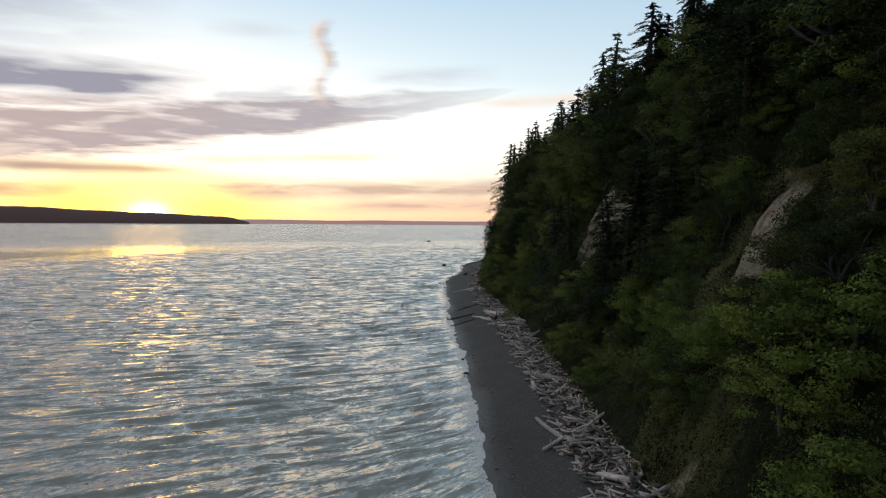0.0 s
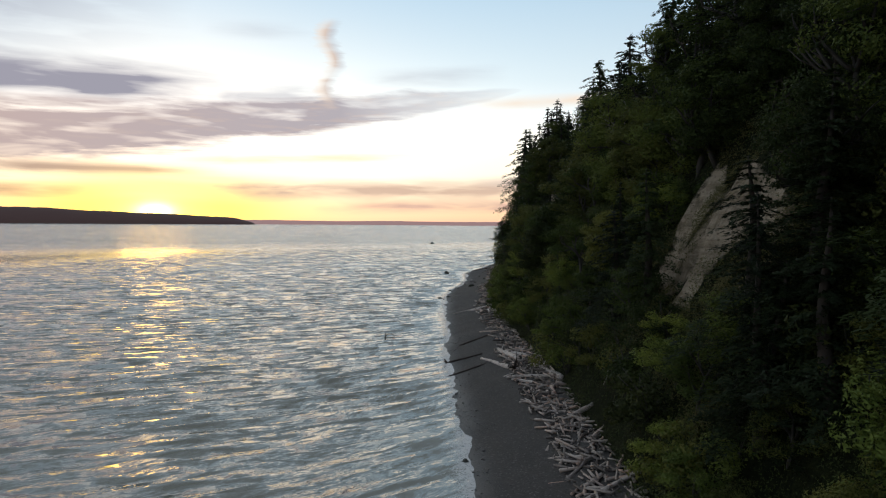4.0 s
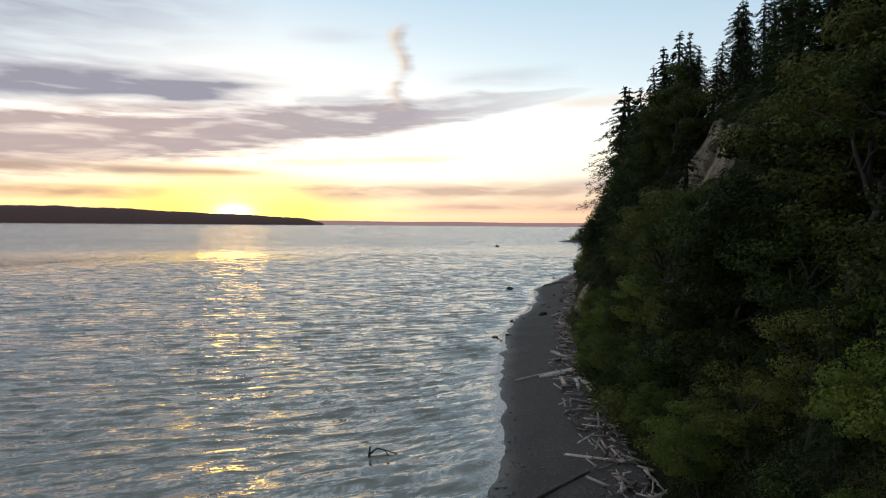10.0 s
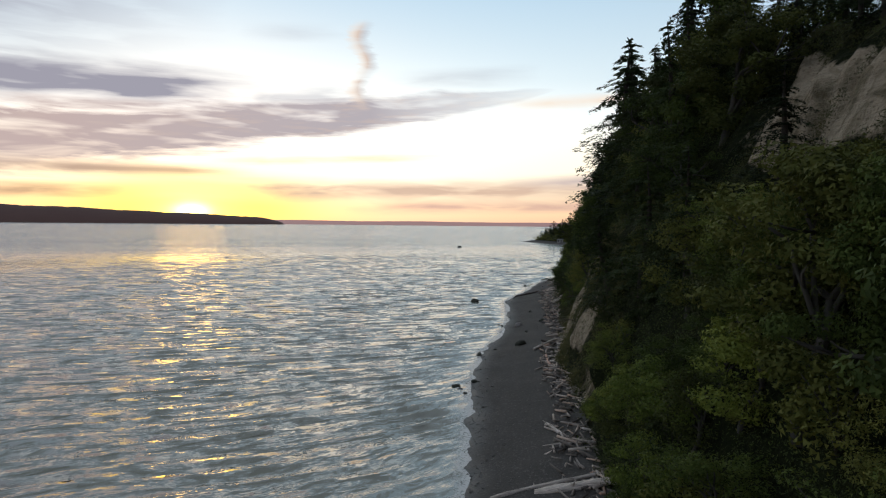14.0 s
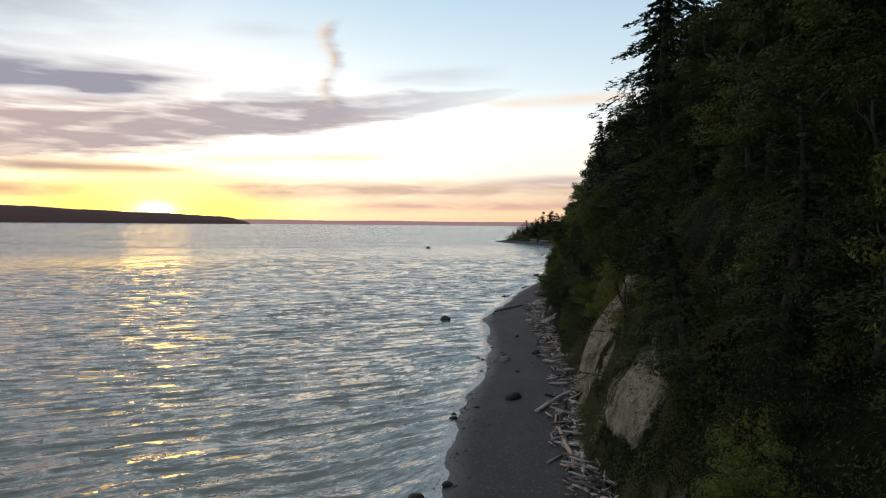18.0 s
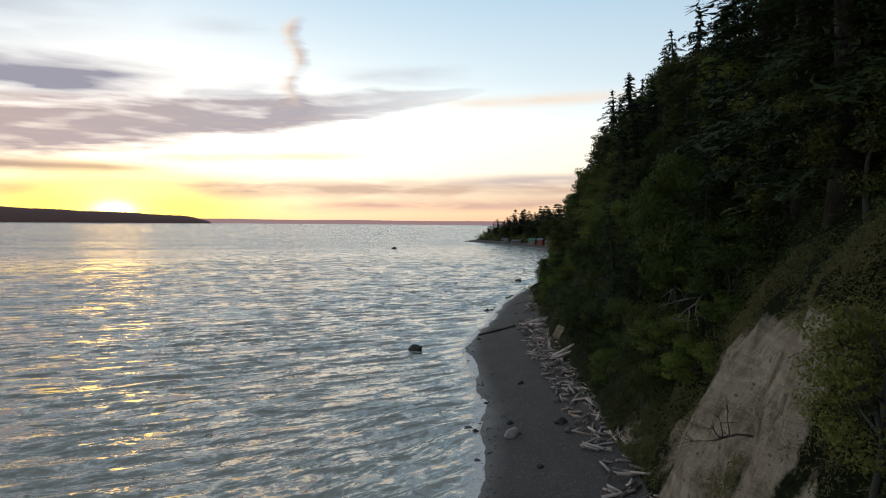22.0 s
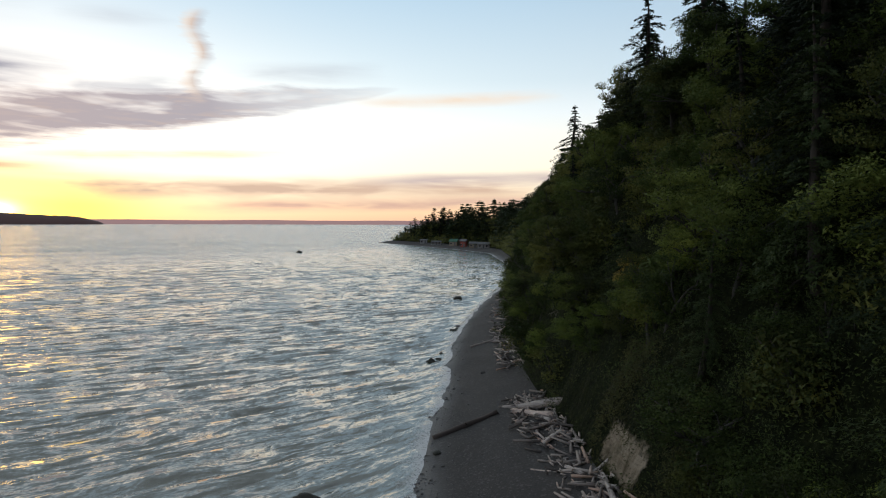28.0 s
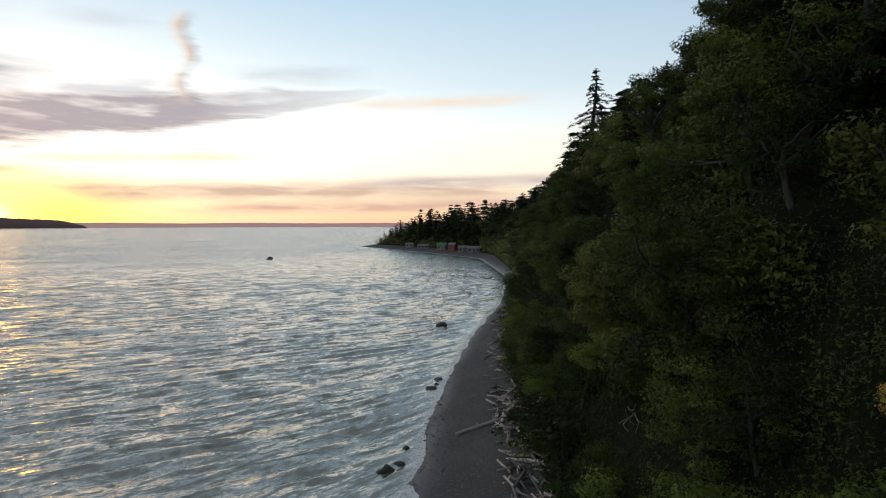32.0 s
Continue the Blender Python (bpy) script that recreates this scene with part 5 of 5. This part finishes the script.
def build_dead_wood():
    def bare(name, x, y, z, h, m, seed, label, depth=2, mat=DEAD, spread=0.6, count=5):
        rng = np.random.RandomState(seed)
        tubes, _ = limb_tree(rng, h, spread, 0.6, count, depth, 0.5)
        v, f = joined(tubes)
        ob = tagged(new(name, mesh_from(name, v, quads_tris(f), mat)), label, "dead tree")
        ob.matrix_basis = Matrix.Translation((x, y, z)) @ m
    bare("dead_snag", 13.4, -42.6, float(ground(13.4, -42.6)) - 0.2, 4.6, pose(0, 0, 0, 0, 8, 0), 3, "bleached forked snag standing at the foot of the bluff", 1, DEAD, 0.5, 2)
    bare("dead_tree", 23.4, -15.0, float(ground(23.4, -15)) - 0.3, 8.0, pose(0, 0, 0, 10, -48, 20), 8, "bare grey dead tree leaning out from the bluff", 3)
    bare("dead_tree", 25.2, -5.0, float(ground(25.2, -5)) - 0.3, 9.0, pose(0, 0, 0, -10, -35, 0), 18, "bare grey dead tree leaning out from the bluff", 3)
    bare("hanging_branch", 16.2, 83.6, float(ground(16.2, 83.6)) + 2.2, 4.6, pose(0, 0, 0, 0, -132, 10), 12, "bare grey limb with twigs hanging over a sandy face", 3, DEAD, 0.5)
    bare("hanging_branch", 18.6, 88.0, float(ground(18.6, 88)) + 0.4, 5.5, pose(0, 0, 0, 0, -120, -20), 13, "bare grey limb with twigs hanging down the bluff", 3, DEAD, 0.5)
    bare("fallen_branch", 11.6, 69.0, float(ground(11.6, 69)) + 0.1, 4.0, pose(0, 0, 0, 0, -75, 30), 15, "dark dead branch jutting from the sandy face", 2, DRIFT_DARK)
    bare("fallen_branch", 9.9, 59.0, float(ground(9.9, 59)) + 0.1, 4.4, pose(0, 0, 0, 0, -80, -20), 16, "dark dead branch jutting from the sandy face", 2, DRIFT_DARK)
    bare("fallen_branch", 19.0, 148.0, float(ground(19, 148)) + 0.2, 4.0, pose(0, 0, 0, 0, -60, 70), 17, "thin pale dead branch lying on the brush", 2)
    # a branch aground in the shallows
    base = tagged(new("stranded_branch"), "dark forked branch sticking out of the shallow water", "branch")
    base.matrix_basis = pose(-8.6, 1.5, -0.3, 0, 0, 12)
    v, f = joined([tube([(-0.9, 0, -0.4), (-0.88, 0, 0.4), (-0.8, 0.05, 1.0)], [0.10, 0.09, 0.07], 6), tube([(-0.88, 0, 0.45), (-0.3, 0.2, 0.85), (0.4, 0.3, 0.62), (1.3, 0.5, 0.25)], [0.07, 0.06, 0.05, 0.03], 6),
                   tube([(0.2, 0.28, 0.7), (0.5, 0.1, 0.4), (0.7, 0.0, 0.15)], [0.04, 0.035, 0.02], 5)])
    part("branch", mesh_from("branch", v, quads_tris(f), DRIFT_DARK), base)


build_logs()
build_stones()
build_dead_wood()


# ---------------------------------------------------------------- cottages on the headland
def box(x0, x1, y0, y1, z0, z1):
    v = np.array([(x, y, z) for x in (x0, x1) for y in (y0, y1) for z in (z0, z1)], float)
    return v, np.array([(0, 1, 3, 2), (4, 6, 7, 5), (0, 4, 5, 1), (2, 3, 7, 6), (0, 2, 6, 4), (1, 5, 7, 3)])


def cottage(x, y, wide, deep, eave, ridge, wall, roof, label, turn=-20, porch=False):
    base = tagged(new("cottage"), label, "house", "cottages by the bay")
    base.matrix_basis = pose(x, y, float(ground(x, y)) - 0.1, 0, 0, turn)
    w, d = wide / 2, deep / 2
    part("walls", mesh_from("walls", *box(-w, w, -d, d, 0, eave), wall, False), base)
    o = 0.4
    v = np.array([(-w - o, -d - o, eave), (w + o, -d - o, eave), (w + o, d + o, eave), (-w - o, d + o, eave), (-w - o, 0, ridge), (w + o, 0, ridge)], float)
    v = np.vstack([v, v + [0, 0, 0.18]])
    f = np.array([(0, 1, 5, 4), (2, 3, 4, 5), (6, 10, 11, 7), (8, 11, 10, 9), (0, 6, 7, 1), (2, 8, 9, 3), (0, 4, 10, 6), (3, 9, 10, 4), (1, 7, 11, 5), (2, 5, 11, 8)])
    part("roof", mesh_from("roof", v, f, roof, False), base)
    for s in (-1, 1):
        gv = np.array([(s * w, -d, eave), (s * w, d, eave), (s * w, 0, ridge - 0.1), (s * (w - 0.15), -d, eave), (s * (w - 0.15), d, eave), (s * (w - 0.15), 0, ridge - 0.1)])
        part("gable", mesh_from("gable", gv, np.array([(0, 1, 2), (3, 5, 4)]), wall, False), base)
    n = max(2, int(wide / 1.9))
    for i in range(n):
        cx = -w + wide * (i + 0.5) / n
        if i == n // 2:
            part("door", mesh_from("door", *box(cx - 0.45, cx + 0.45, -d - 0.06, -d, 0.1, 2.1), GREY_ROOF, False), base)
        else:
            frame_ob = part("window", mesh_from("window", *box(cx - 0.6, cx + 0.6, -d - 0.06, -d, 0.9, 2.1), WHITE_WALL, False), base)
            part("pane", mesh_from("pane", *box(cx - 0.5, cx + 0.5, -d - 0.09, -d - 0.06, 1.0, 2.0), GLASS, False), frame_ob)
    if porch:
        part("porch_roof", mesh_from("porch_roof", *box(-w, w, -d - 2.2, -d, eave - 0.25, eave - 0.1), roof, False), base)
        for i in range(5):
            cx = -w + 0.1 + (wide - 0.2) * i / 4
            part("post", mesh_from("post", *box(cx - 0.09, cx + 0.09, -d - 2.15, -d - 1.97, 0, eave - 0.25), WHITE_WALL, False), base)


cottage(73.0, 486, 3.6, 4.4, 3.5, 4.8, RED_WALL, GREY_ROOF, "small red two-storey cottage beside the bay", -28)
cottage(70.0, 502, 5.4, 4.8, 2.6, 4.3, TAN_WALL, GREEN_ROOF, "tan cottage with a green metal roof by the bay", -36)
cottage(76.5, 472, 4.6, 4.0, 2.4, 3.6, TAN_WALL, GREY_ROOF, "low tan cottage with a grey roof by the bay", -20)
cottage(79.5, 456, 6.4, 4.2, 2.4, 3.5, WHITE_WALL, GREY_ROOF, "white cottage with a posted porch above the beach", -24, True)
cottage(55.5, 549, 4.8, 4.0, 2.2, 3.1, WHITE_WALL, GREY_ROOF, "low white cottage near the tip of the headland", -12)
cottage(61.5, 525, 6.4, 4.0, 2.1, 2.8, WHITE_WALL, GREY_ROOF, "long low white boathouse with a posted front", -18, True)
